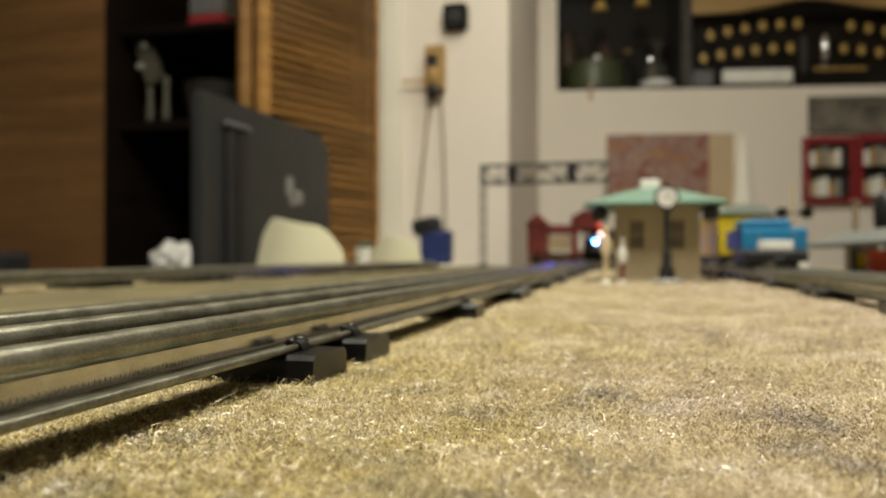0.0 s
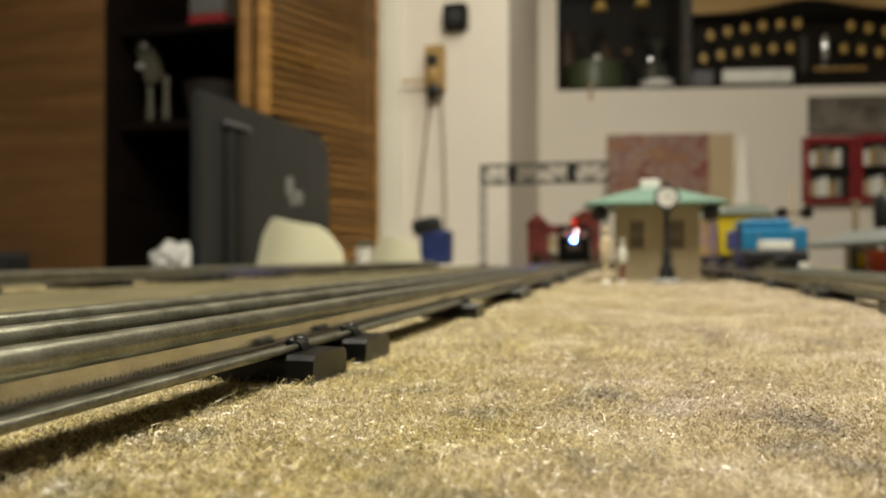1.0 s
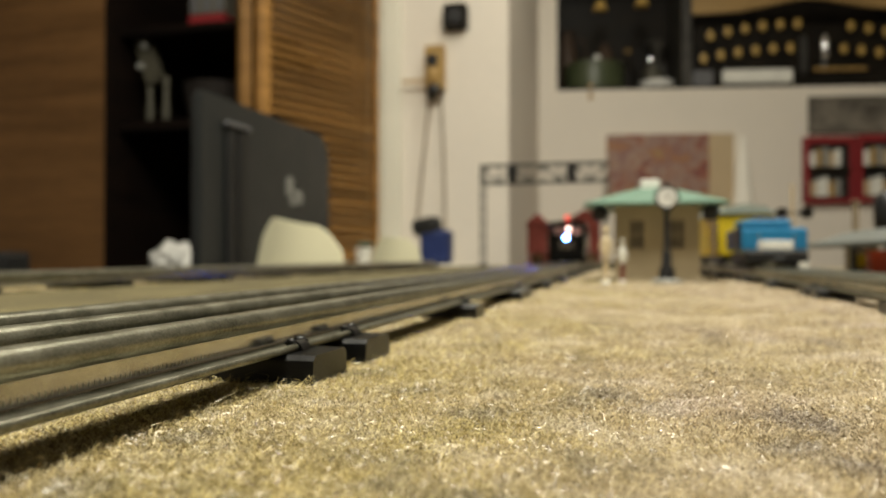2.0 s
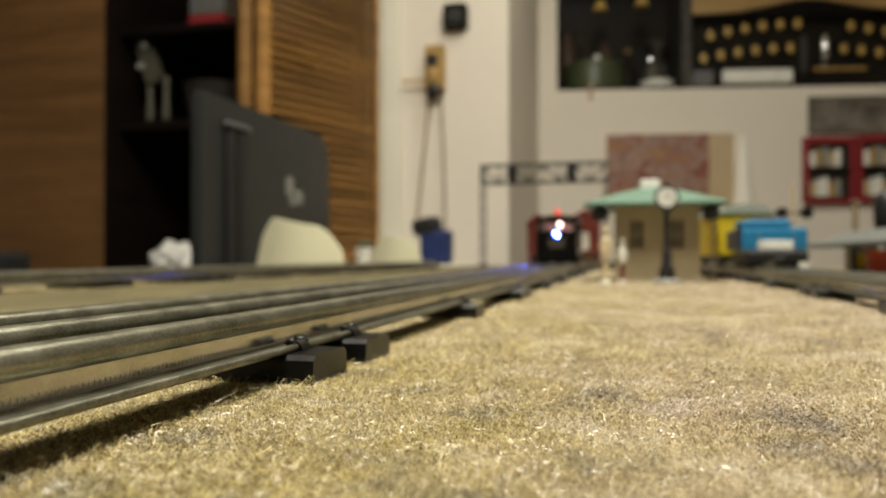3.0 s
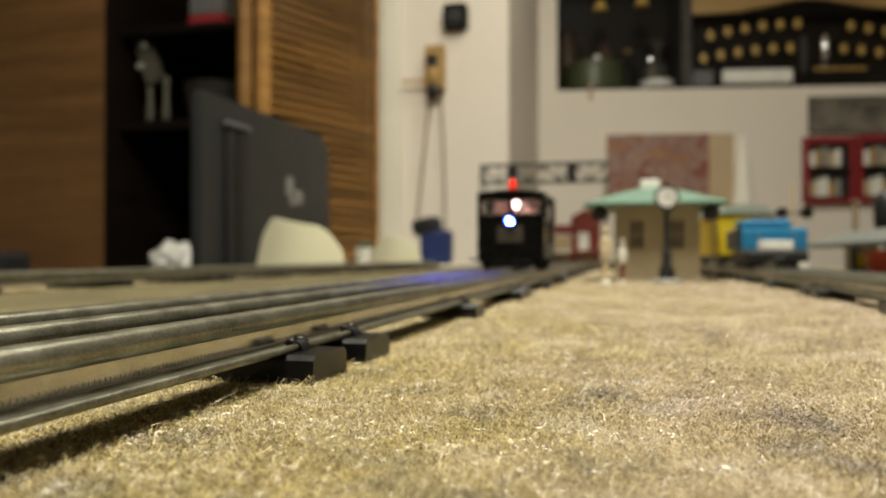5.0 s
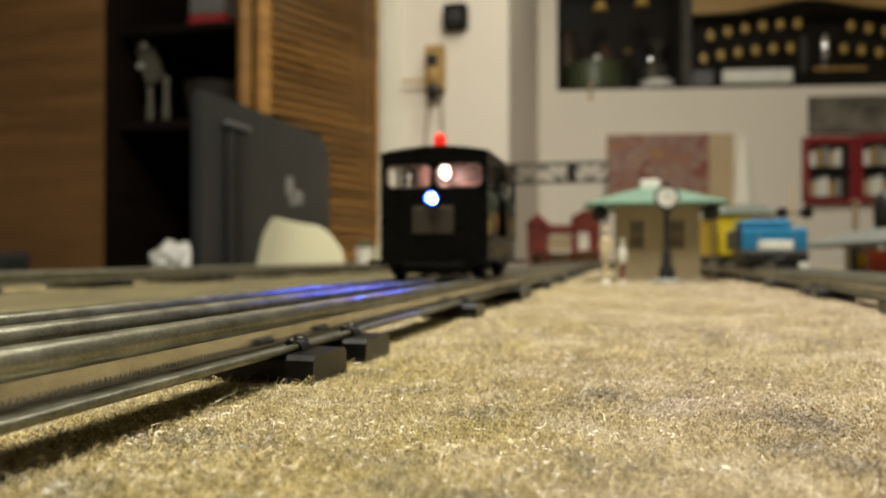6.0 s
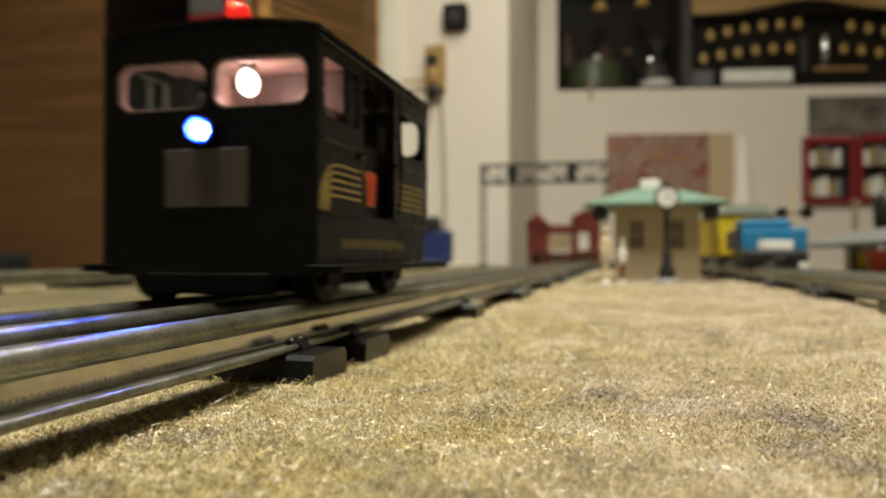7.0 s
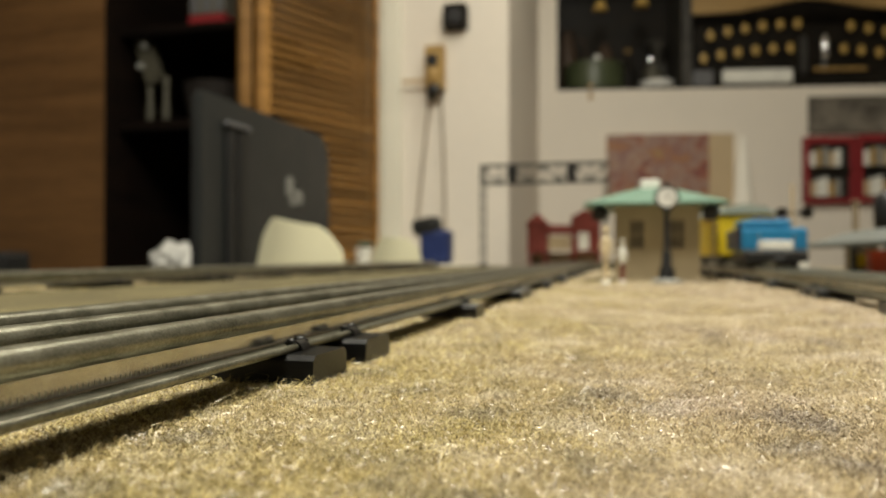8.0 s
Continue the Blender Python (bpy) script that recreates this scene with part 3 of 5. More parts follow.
    # roof, gently arched, overhanging
    bm = B()
    arch = [(u * (h + 0.0003), e - 0.0002 + 0.0024 * (1 - u * u)) for u in np.linspace(-1, 1, 13)]
    prism(bm, arch + [(u, w + 0.0009) for u, w in reversed(arch)], -0.0004, CAR_L + 0.0004, "y")
    roof = part("roof", bm, M_BODY, car, smooth=True)
    # beacon
    beacon = part("beacon", lathe(B(), [(0.0024, 0.0), (0.0024, 0.0042), (0.0022, 0.0053), (0.0015, 0.0062), (0.0003, 0.0066)], (0.0, 0.0105, 0.0512)), M_BEACON, car, "red beacon dome", True)
    part("beacon_lens", ball(B(), (0.0, 0.0086, 0.0565), 0.0008), M_BEACONCORE, beacon, "bright spot of the lit beacon")
    part("beacon_collar", lathe(B(), [(0.0028, 0.0), (0.0028, 0.0006), (0.0023, 0.0008)], (0.0, 0.0105, 0.0505)), M_FRAME, car)
    # front fittings
    bore = [(0.0025, 0.0), (0.0025, 0.0027), (0.0023, 0.0030), (0.00205, 0.0030), (0.00205, 0.0006)]
    lamp = part("headlight", lathe(B(), bore), M_FRAME, car, at=Matrix.Translation((0.0, 0.0, 0.0307)) @ Matrix.Rotation(math.pi / 2, 4, "X"))
    # bore lining and front ring glow to give the lens its blue halo
    part("lens_halo", lathe(B(), [(0.00204, 0.0007), (0.00204, 0.00302), (0.00225, 0.00302), (0.00225, 0.0032), (0.00195, 0.0032), (0.00195, 0.0007)]), M_LEDHALO, lamp, "deep blue glowing ring added as the headlight's halo", True)
    part("lens", ball(B(), (0, 0, 0.0017), 0.0015, (1, 1, 0.6)), M_LED, lamp, "blue-white glowing lens", True)
    part("front_plate", box(B(), -0.0083, 0.0083, -0.0007, 0.0, 0.0172, 0.0277, 0.0002), M_PLATE, car, "plain brown plate")
    part("rear_step", box(B(), -0.0245, 0.0245, CAR_L + 0.0004, CAR_L + 0.0050, 0.0056, 0.0069, 0.0003), M_FRAME, car)
    part("underframe", box(B(), -0.0125, 0.0125, 0.0015, CAR_L - 0.0015, 0.0022, 0.0070, 0.0006), M_FRAME, car)
    part("pilot", box(B(), -0.0125, 0.0125, -0.0006, 0.0012, 0.0016, 0.0055, 0.0004), M_FRAME, car)
    for sx in (-1, 1):
        for ya in (0.0105, 0.0485):
            part("axle_guard", box(B(), *sorted((sx * 0.0190, sx * 0.0203)), ya - 0.0035, ya + 0.0035, 0.0030, 0.0070, 0.0004), M_FRAME, car)
    part("gear_box", box(B(), -0.0090, 0.0090, 0.022, CAR_L - 0.030, 0.0010, 0.0021, 0.0004), M_FRAME, car)
    for y in (0.020, 0.050):
        part("pickup_roller", cyl(B(), (0, y, 0.0020), 0.0016, 0.0016, 0.006, "x", 12), M_STEEL, car)
    # cab inside: floor, bench, backrest, post, and the bulb
    part("cab_floor", box(B(), -h + t, h - t, t, CAR_L - t, 0.0086, 0.0100), M_FRAME, car)
    part("bench", box(B(), -h + 0.0050, h - 0.0050, 0.036, 0.048, 0.0100, 0.0310, 0.0008), M_INDARK, car)
    part("backrest", box(B(), -h + 0.0050, h - 0.0050, 0.048, 0.0505, 0.0100, 0.0400, 0.0008), M_INDARK, car)
    part("cab_post", box(B(), -0.0100, -0.0080, 0.020, 0.022, 0.0100, 0.0484), M_INSIDE, car)
    part("control_box", box(B(), -0.0035, 0.0030, 0.010, 0.016, 0.0100, 0.0370, 0.0005), M_INSIDE, car)
    part("headlining", box(B(), -h + t, h - t, t, 0.0235, e - 0.0014, e - 0.0009), M_INSIDE, car)
    # same headlining, coloured dark to the rear as shade
    part("rear_headlining", box(B(), -h + t, h - t, 0.0236, CAR_L - t, e - 0.0014, e - 0.0009), M_INDARK, car)
    # partitions added to close off the rear cab; dark backs carry its shade
    part("added_partition", box(B(), -0.0035, h - 0.0050, 0.0236, 0.0243, 0.0100, e - 0.0016), M_INMID, car)
    part("partition_shaded_back", box(B(), -0.0035, h - 0.0050, 0.0244, 0.0250, 0.0100, e - 0.0016), M_INDARK, car)
    part("added_side_partition", box(B(), -h + 0.0050, -0.0036, 0.0330, 0.0338, 0.0100, e - 0.0016), M_INSIDE, car)
    part("side_partition_shaded_back", box(B(), -h + 0.0050, -0.0036, 0.0339, 0.0345, 0.0100, e - 0.0016), M_INDARK, car)
    # dark panel added only to block the view out through the rear windows
    part("rear_view_block", box(B(), -0.0164, 0.0165, 0.0632, 0.0642, 0.0100, 0.0460, 0.0003), M_INDARK, car)
    part("dashboard", box(B(), -h + 0.0050, h - 0.0050, 0.0020, 0.0060, 0.0300, 0.0340, 0.0008), M_INDARK, car)
    part("seat_top", box(B(), 0.0070, h - 0.0055, 0.0170, 0.0230, 0.0100, 0.0385, 0.0008), M_INSIDE, car)
    bulb = part("cab_bulb", ball(B(), (0.0020, 0.0110, 0.0420), 0.0019, (1, 1, 1.35)), M_BULB, car, "glowing warm bulb", True)
    part("bulb_socket", cyl(B(), (0.0020, 0.0110, 0.0458), 0.0017, 0.0017, 0.0022), M_FRAME, car)
    # wheels
    for y in (0.0105, 0.0485):
        for sgn in (-1, 1):
            w = part("wheel", wheel_bm(), M_FRAME, car, smooth=True, at=pose(sgn * 0.0166, y, 0.0068))
            part("hub", cyl(B(), (sgn * 0.0026, 0, 0), 0.0016, 0.0012, 0.0012, "x", 12), M_FRAME, w)
            for i in range(5):
                a = 2 * math.pi * i / 5
                part("wheel_hole", cyl(B(), (sgn * 0.0022, 0.0038 * math.cos(a), 0.0038 * math.sin(a)), 0.0009, 0.0009, 0.0006, "x", 10), M_INDARK, w)
            WHEELS.append((w, sgn * 0.0166, y))
    return car


def wheel_bm():
    bm = B()
    cyl(bm, (0, 0, 0), 0.0068, 0.0068, 0.0040, "x", 28)
    cyl(bm, (0, 0, 0), 0.0075, 0.0078, 0.0008, "x", 28)
    return bm


def on_track(s):
    """The pose on the main track at s metres along it, counted from the camera's level."""
    if s <= CURVE_Y:
        return pose(TRACK_X, s, TOP_Z)
    a = (s - CURVE_Y) / CURVE_R
    return pose(TRACK_X + CURVE_R * (1 - math.cos(a)), CURVE_Y + CURVE_R * math.sin(a), TOP_Z, 0, 0, -math.degrees(a))


RUN = [(0.0, 1.137), (0.5, 1.070), (1.0, 1.006), (1.5, 0.945), (2.2, 0.865), (2.8, 0.791), (3.5, 0.702), (4.0, 0.629), (4.5, 0.5503), (5.2, 0.425), (5.8, 0.311),
       (6.0, 0.2737), (6.5, 0.1930), (6.8, 0.1481), (7.0, 0.1174), (7.2, 0.0870), (7.4, 0.0578), (7.5, 0.0450), (7.7, 0.0140), (8.0, -0.034)]


def motions():
    walk(CAR, [(t, on_track(s)) for t, s in RUN])
    times = [i / FPS for i in range(0, 241)]
    dist = np.interp(times, [t for t, s in RUN], [s for t, s in RUN])
    for w, x, y in WHEELS:
        walk(w, [(t, pose(x, y, 0.0068) @ Matrix.Rotation((s - 1.137) / 0.0068, 4, "X")) for t, s in zip(times, dist)])


# ---- toys on the layout ----
def station():
    st = thing("station", "tan toy station with a green hipped roof", "toy building", pose(0.0, 0, 0))
    x0, x1, y0, y1, z = -0.0118, 0.053, 0.605, 0.690, 0.0600
    part("base", box(B(), x0 - 0.004, x1 + 0.004, y0 - 0.004, y1 + 0.004, 0.0, 0.0022, 0.0004), M_TAN, st)
    wins = [(x0 + 0.012, x0 + 0.022, 0.026, 0.048, 0.0004), (x1 - 0.022, x1 - 0.012, 0.026, 0.048, 0.0004)]
    wall = part("wall", cut_wall(B(), [(x0, 0.0022), (x1, 0.0022), (x1, z), (x0, z)], wins, y0, y0 + 0.002, "y"), M_TAN, st)
    for w in wins:
        win = part("window", box(B(), w[0], w[1], y0 + 0.0008, y0 + 0.0014, w[2], w[3]), M_WINDOWDARK, st)
        cx = (w[0] + w[1]) / 2
        part("mullion", box(B(), cx - 0.0005, cx + 0.0005, y0 + 0.0002, y0 + 0.0007, w[2], w[3]), M_TAN, win)
        part("rail", box(B(), w[0], w[1], y0 + 0.0001, y0 + 0.0006, (w[2] + w[3]) / 2 - 0.0005, (w[2] + w[3]) / 2 + 0.0005), M_TAN, win)
        part("sill", box(B(), w[0] - 0.001, w[1] + 0.001, y0 - 0.0012, y0, w[2] - 0.0014, w[2]), M_TAN, win)
    for a, b, c, d in ((x0, x0 + 0.002, y0 + 0.002, y1), (x1 - 0.002, x1, y0 + 0.002, y1), (x0 + 0.002, x1 - 0.002, y1 - 0.002, y1)):
        part("wall", box(B(), a, b, c, d, 0.0022, z), M_TAN, st)
    bm = B()
    ex0, ex1, ey0, ey1 = -0.0352, 0.0725, y0 - 0.020, y1 + 0.020
    cx, cy = (ex0 + ex1) / 2, (ey0 + ey1) / 2
    low = [bm.verts.new(p) for p in ((ex0, ey0, z), (ex1, ey0, z), (ex1, ey1, z), (ex0, ey1, z))]
    mid = [bm.verts.new(p) for p in ((ex0, ey0, z + 0.0016), (ex1, ey0, z + 0.0016), (ex1, ey1, z + 0.0016), (ex0, ey1, z + 0.0016))]
    top = [bm.verts.new(p) for p in ((cx - 0.012, cy - 0.016, z + 0.0165), (cx + 0.012, cy - 0.016, z + 0.0165), (cx + 0.012, cy + 0.016, z + 0.0165), (cx - 0.012, cy + 0.016, z + 0.0165))]
    for a, b in ((low, mid), (mid, top)):
        for i in range(4):
            bm.faces.new((a[i], a[(i + 1) % 4], b[(i + 1) % 4], b[i]))
    bm.faces.new(low[::-1])
    bm.faces.new(top)
    roof = part("roof", bm, M_GREENROOF, st, "mint green roof")
    for sx in (ex0 + 0.012, ex1 - 0.012):
        part("eave_bracket", box(B(), sx - 0.006, sx + 0.006, y0 - 0.010, y0 + 0.004, z - 0.012, z - 0.0002, 0.003), M_BLACK, st)
    part("chimney", box(B(), cx - 0.010, cx + 0.006, cy - 0.006, cy + 0.006, z + 0.0160, z + 0.0245, 0.0008), M_WHITE, st, "cream chimney")


def clock_post():
    c = thing("clock_post", "black toy street clock on a grey base", "toy clock", pose(0.0262, 0.565, 0))
    part("base", lathe(B(), [(0.011, 0), (0.011, 0.0018), (0.0095, 0.0034)], (0, 0, 0)), M_LIGHTGREY, c)
    part("post", lathe(B(), [(0.0058, 0.0034), (0.0056, 0.010), (0.0036, 0.013), (0.0034, 0.022), (0.0022, 0.024), (0.0020, 0.052), (0.0034, 0.0535), (0.0024, 0.0555)], (0, 0, 0)), M_BLACK, c, smooth=True)
    head = part("clock_case", cyl(B(), (0, 0, 0.0630), 0.0088, 0.0088, 0.0070, "y", 28), M_BLACK, c)
    part("dial", cyl(B(), (0, -0.0037, 0.0630), 0.0070, 0.0070, 0.0006, "y", 28), M_DIAL, head, "white dial")
    part("clock_hand", box(B(), -0.0003, 0.0003, -0.0045, -0.0042, 0.0630, 0.0675), M_BLACK, head)
    part("clock_hand", box(B(), 0.0, 0.0036, -0.0045, -0.0042, 0.0627, 0.0633), M_BLACK, head)
    part("finial", lathe(B(), [(0.0018, 0.0715), (0.0012, 0.0735), (0.0004, 0.0755)], (0, 0, 0)), M_BLACK, c)


def figurine(name, label, at, height, mat, base_mat, split=0.0):
    bm = B()
    s = height / 0.042
    lathe(bm, [(0.0062, 0), (0.0060, 0.0012), (0.0048, 0.0020)], (0, 0, 0), 18)
    for dx in (-0.0016, 0.0017):
        lathe(bm, [(0.0014, 0.002), (0.0017, 0.010), (0.0021, 0.019)], (dx, 0, 0), 10)
    lathe(bm, [(0.0034, 0.018), (0.0040, 0.024), (0.0046, 0.031), (0.0030, 0.0345), (0.0014, 0.0355)], (0, 0, 0), 14)
    ball(bm, (0, 0, 0.0382), 0.0031)
    lathe(bm, [(0.0043, 0.0395), (0.0030, 0.0400), (0.0026, 0.0420)], (0, 0, 0), 12)
    tube(bm, [(-0.0046, 0, 0.0320), (-0.0068, -0.0008, 0.0270), (-0.0050, -0.0030, 0.0235)], 0.0012)
    tube(bm, [(0.0046, 0, 0.0320), (0.0066, 0.0005, 0.0265), (0.0058, -0.0010, 0.0215)], 0.0012)
    for v in bm.verts:
        v.co = Vector((v.co.x * 0.62, v.co.y * 0.62, v.co.z)) * s
    ob = part(name, bm, mat, None, smooth=True, at=at)
    ob.data.materials.append(base_mat)
    for f in ob.data.polygons:
        f.material_index = 1 if f.center.z < 0.0022 * s or (split and f.center.z > split * s) else 0
    return tagged(ob, label, "figurine")


def gantry():
    g = thing("signal_bridge", "black latticed toy signal bridge over the track", "toy signal", pose(0, 1.25, 0))
    x0, x1, zt, zb = -0.2466, -0.0383, 0.1760, 0.1455
    for x in (x0, x1):
        leg = part("post", box(B(), x - 0.0048, x - 0.0030, -0.0035, 0.0035, 0.004, zt, 0.0002), M_GANTRY, g)
        part("post_flange", box(B(), x + 0.0030, x + 0.0048, -0.0035, 0.0035, 0.004, zt, 0.0002), M_GANTRY, leg)
        for i in range(13):
            z = 0.012 + i * 0.012
            part("lacing", tube(B(), [(x - 0.0025, 0, z), (x + 0.0025, 0, z + (0.012 if i % 2 else -0.006))], 0.0006, 6), M_GANTRY, leg)
        part("foot", box(B(), x - 0.008, x + 0.008, -0.008, 0.008, 0.0, 0.0045, 0.0006), M_GANTRY, g)
    for z in (zb, zt):
        part("chord", box(B(), x0 - 0.004, x1 + 0.004, -0.004, 0.004, z - 0.0024, z + 0.0024, 0.0003), M_GANTRY, g)
    n = 8
    for i in range(n):
        a, b = x0 + (x1 - x0) * i / n, x0 + (x1 - x0) * (i + 1) / n
        za, zc = (zb, zt) if i % 2 else (zt, zb)
        part("brace", tube(B(), [(a, 0, za), (b, 0, zc)], 0.0020, 6), M_GANTRY, g)
        part("brace", tube(B(), [(a, 0, zb), (a, 0, zt)], 0.0013, 6), M_GANTRY, g)
    for x in (-0.194, -0.094):
        sg = part("signal_head", box(B(), x - 0.0075, x + 0.0075, -0.012, -0.0045, zb - 0.001, zt + 0.001, 0.001), M_BLACK, g)
        for z in (zb + 0.006, zt - 0.006):
            part("signal_lens", cyl(B(), (x, -0.0128, z), 0.0042, 0.0042, 0.0014, "y", 16), M_NEARBLACK, sg)


def red_platform():
    r = thing("red_toy_shed", "dark red toy loading shed with two towers", "toy building", pose(0, 1.33, 0) @ Matrix.Diagonal((1.04, 1, 1.04, 1)))
    for x0, x1, z1, pk in ((-0.174, -0.140, 0.075, 0.094), (-0.098, -0.050, 0.085, 0.100)):
        part("tower", box(B(), x0, x1, 0, 0.05, 0.024, z1, 0.001), M_REDTOY, r)
        for lx in (x0 + 0.003, x1 - 0.003):
            for ly in (0.003, 0.047):
                part("tower_leg", box(B(), lx - 0.002, lx + 0.002, ly - 0.002, ly + 0.002, 0.0, 0.0238), M_REDTOY, r)
        part("tower_roof", prism(B(), [(x0 - 0.003, z1), (x1 + 0.003, z1), ((x0 + x1) / 2, pk)], -0.003, 0.053, "y"), M_REDTOY, r)
    part("gallery", box(B(), -0.140, -0.098, 0.01, 0.04, 0.058, 0.074, 0.001), M_REDTOY, r)
    part("gallery_panel", box(B(), -0.138, -0.100, 0.012, 0.014, 0.030, 0.055), M_PAPERTAN, r)
    part("tower_window", box(B(), -0.086, -0.068, -0.001, 0.0, 0.030, 0.060), M_WHITE, r)
    part("base_slab", box(B(), -0.174, -0.050, 0.052, 0.075, 0.0, 0.026, 0.001), M_PAPERTAN, r, "tan base slab")


def toy_wheelset(parent, y, z0):
    for sgn in (-1, 1):
        part("wheel", cyl(B(), (sgn * 0.0166, y, z0 + 0.006), 0.006, 0.006, 0.004, "x", 20), M_BLACK, parent)


def locomotive():
    l = thing("toy_locomotive", "blue and white toy diesel locomotive standing on its track", "toy locomotive", pose(0.107, 0.600, TOP_Z, 0, 0, 2.0))
    part("chassis", box(B(), -0.020, 0.020, 0.002, 0.078, 0.006, 0.012, 0.001), M_BLACK, l)
    part("pilot", box(B(), -0.0225, 0.0225, -0.002, 0.004, 0.004, 0.0125, 0.001), M_BLACK, l)
    part("body", box(B(), -0.0235, 0.0235, 0.004, 0.078, 0.0125, 0.0300, 0.002, 2), M_BLUE, l)
    part("hood", box(B(), -0.0160, 0.0125, 0.010, 0.074, 0.0300, 0.0385, 0.003, 3), M_NAVY, l)
    part("nose", box(B(), -0.0235, 0.0130, 0.006, 0.040, 0.0300, 0.0362, 0.002, 2), M_BLUE, l)
    part("white_panel", box(B(), -0.0125, 0.0125, 0.0025, 0.0040, 0.0135, 0.0205, 0.0004), M_WHITE, l, "white front panel")
    part("white_stripe", box(B(), -0.0232, 0.0232, 0.0030, 0.0039, 0.0112, 0.0128), M_LIGHTGREY, l)
    for x in (-0.012, 0.012):
        part("handrail", tube(B(), [(x, -0.001, 0.012), (x, -0.001, 0.026)], 0.0006, 6), M_CHROME, l)
    part("side_panel", box(B(), -0.0240, -0.0236, 0.008, 0.074, 0.0135, 0.0290), M_NAVY, l, "dark blue side panel")
    part("coupler", box(B(), -0.004, 0.004, -0.012, -0.001, 0.004, 0.008, 0.001), M_BLACK, l)
    for y in (0.014, 0.028, 0.050, 0.064):
        toy_wheelset(l, y, 0.0)


def yellow_car():
    c = thing("toy_boxcar", "yellow toy freight car with a grey roof", "toy railcar", pose(0.099, 0.692, TOP_Z, 0, 0, 4.5))
    part("body", box(B(), -0.0240, 0.0240, 0.0, 0.130, 0.009, 0.0460, 0.001), M_YELLOW, c)
    part("roof", prism(B(), [(-0.026, 0.0460), (0.026, 0.0460), (0.014, 0.0530), (-0.014, 0.0530)], -0.002, 0.132, "y"), M_GREYROOF, c)
    part("roof_walk", box(B(), -0.005, 0.005, -0.001, 0.131, 0.0530, 0.0545), M_GREYROOF, c)
    part("door", box(B(), -0.0252, -0.0240, 0.045, 0.085, 0.011, 0.044), M_YELLOW, c)
    part("chassis", box(B(), -0.018, 0.018, 0.004, 0.126, 0.004, 0.009), M_BLACK, c)
    for y in (0.018, 0.036, 0.094, 0.112):
        toy_wheelset(c, y, 0.0)


# ---- room things ----
def monitor():
    m = thing("monitor", "charcoal grey computer monitor seen from behind", "monitor", pose(-0.60, 0, 0))
    y0, y1, z1 = 0.942, 1.405, 0.2620
    big = [(y1 - 0.055 + 0.055 * math.cos(radians(a)), z1 - 0.055 + 0.055 * math.sin(radians(a))) for a in range(0, 91, 10)]
    small = [(y0 + 0.006 + 0.006 * math.cos(radians(a)), z1 - 0.006 + 0.006 * math.sin(radians(a))) for a in range(90, 181, 30)]
    out = [(y0, -0.010), (y1, -0.010)] + big + small
    part("shell", prism(B(), out, -0.012, 0.0, "x"), M_MONITOR, m)
    part("screen_bezel", prism(B(), [(y * 0.99 + 0.011, z - 0.004) for y, z in out], -0.018, -0.0125, "x"), M_MONDARK, m)
    stand = part("stand_column", box(B(), 0.0005, 0.008, 1.005, 1.028, -0.020, 0.218, 0.003, 2), M_MONDARK, m)
    part("stand_column", box(B(), 0.0005, 0.008, 1.036, 1.062, -0.020, 0.218, 0.003, 2), M_MONDARK, m)
    part("stand_cap", box(B(), 0.0008, 0.011, 0.998, 1.068, 0.2190, 0.2265, 0.002), M_GREYCASE, stand)
    part("stand_foot", box(B(), -0.09, 0.028, 0.98, 1.16, -0.030, -0.0205, 0.004, 2), M_MONDARK, m)
    for y, z, a, b in ((1.225, 0.145, 0.014, 0.020), (1.262, 0.130, 0.016, 0.014), (1.236, 0.122, 0.012, 0.010)):
        part("logo", prism(B(), rounded(y - a, y + a, z - b, z + b, min(a, b) * 0.7), 0.0004, 0.0014, "x"), M_LIGHTGREY, m, "pale grey maker's mark")


def side_desk():
    d = thing("side_desk", "dark wooden desk beside the layout table", "desk")
    part("desk_top", box(B(), -1.05, -0.565, 0.60, 1.46, -0.056, -0.031, 0.003), M_DARKWOOD, d)
    for x in (-1.01, -0.60):
        for y in (0.64, 1.42):
            part("leg", box(B(), x - 0.02, x + 0.02, y - 0.02, y + 0.02, FLOOR_Z, -0.056), M_DARKWOOD, d)


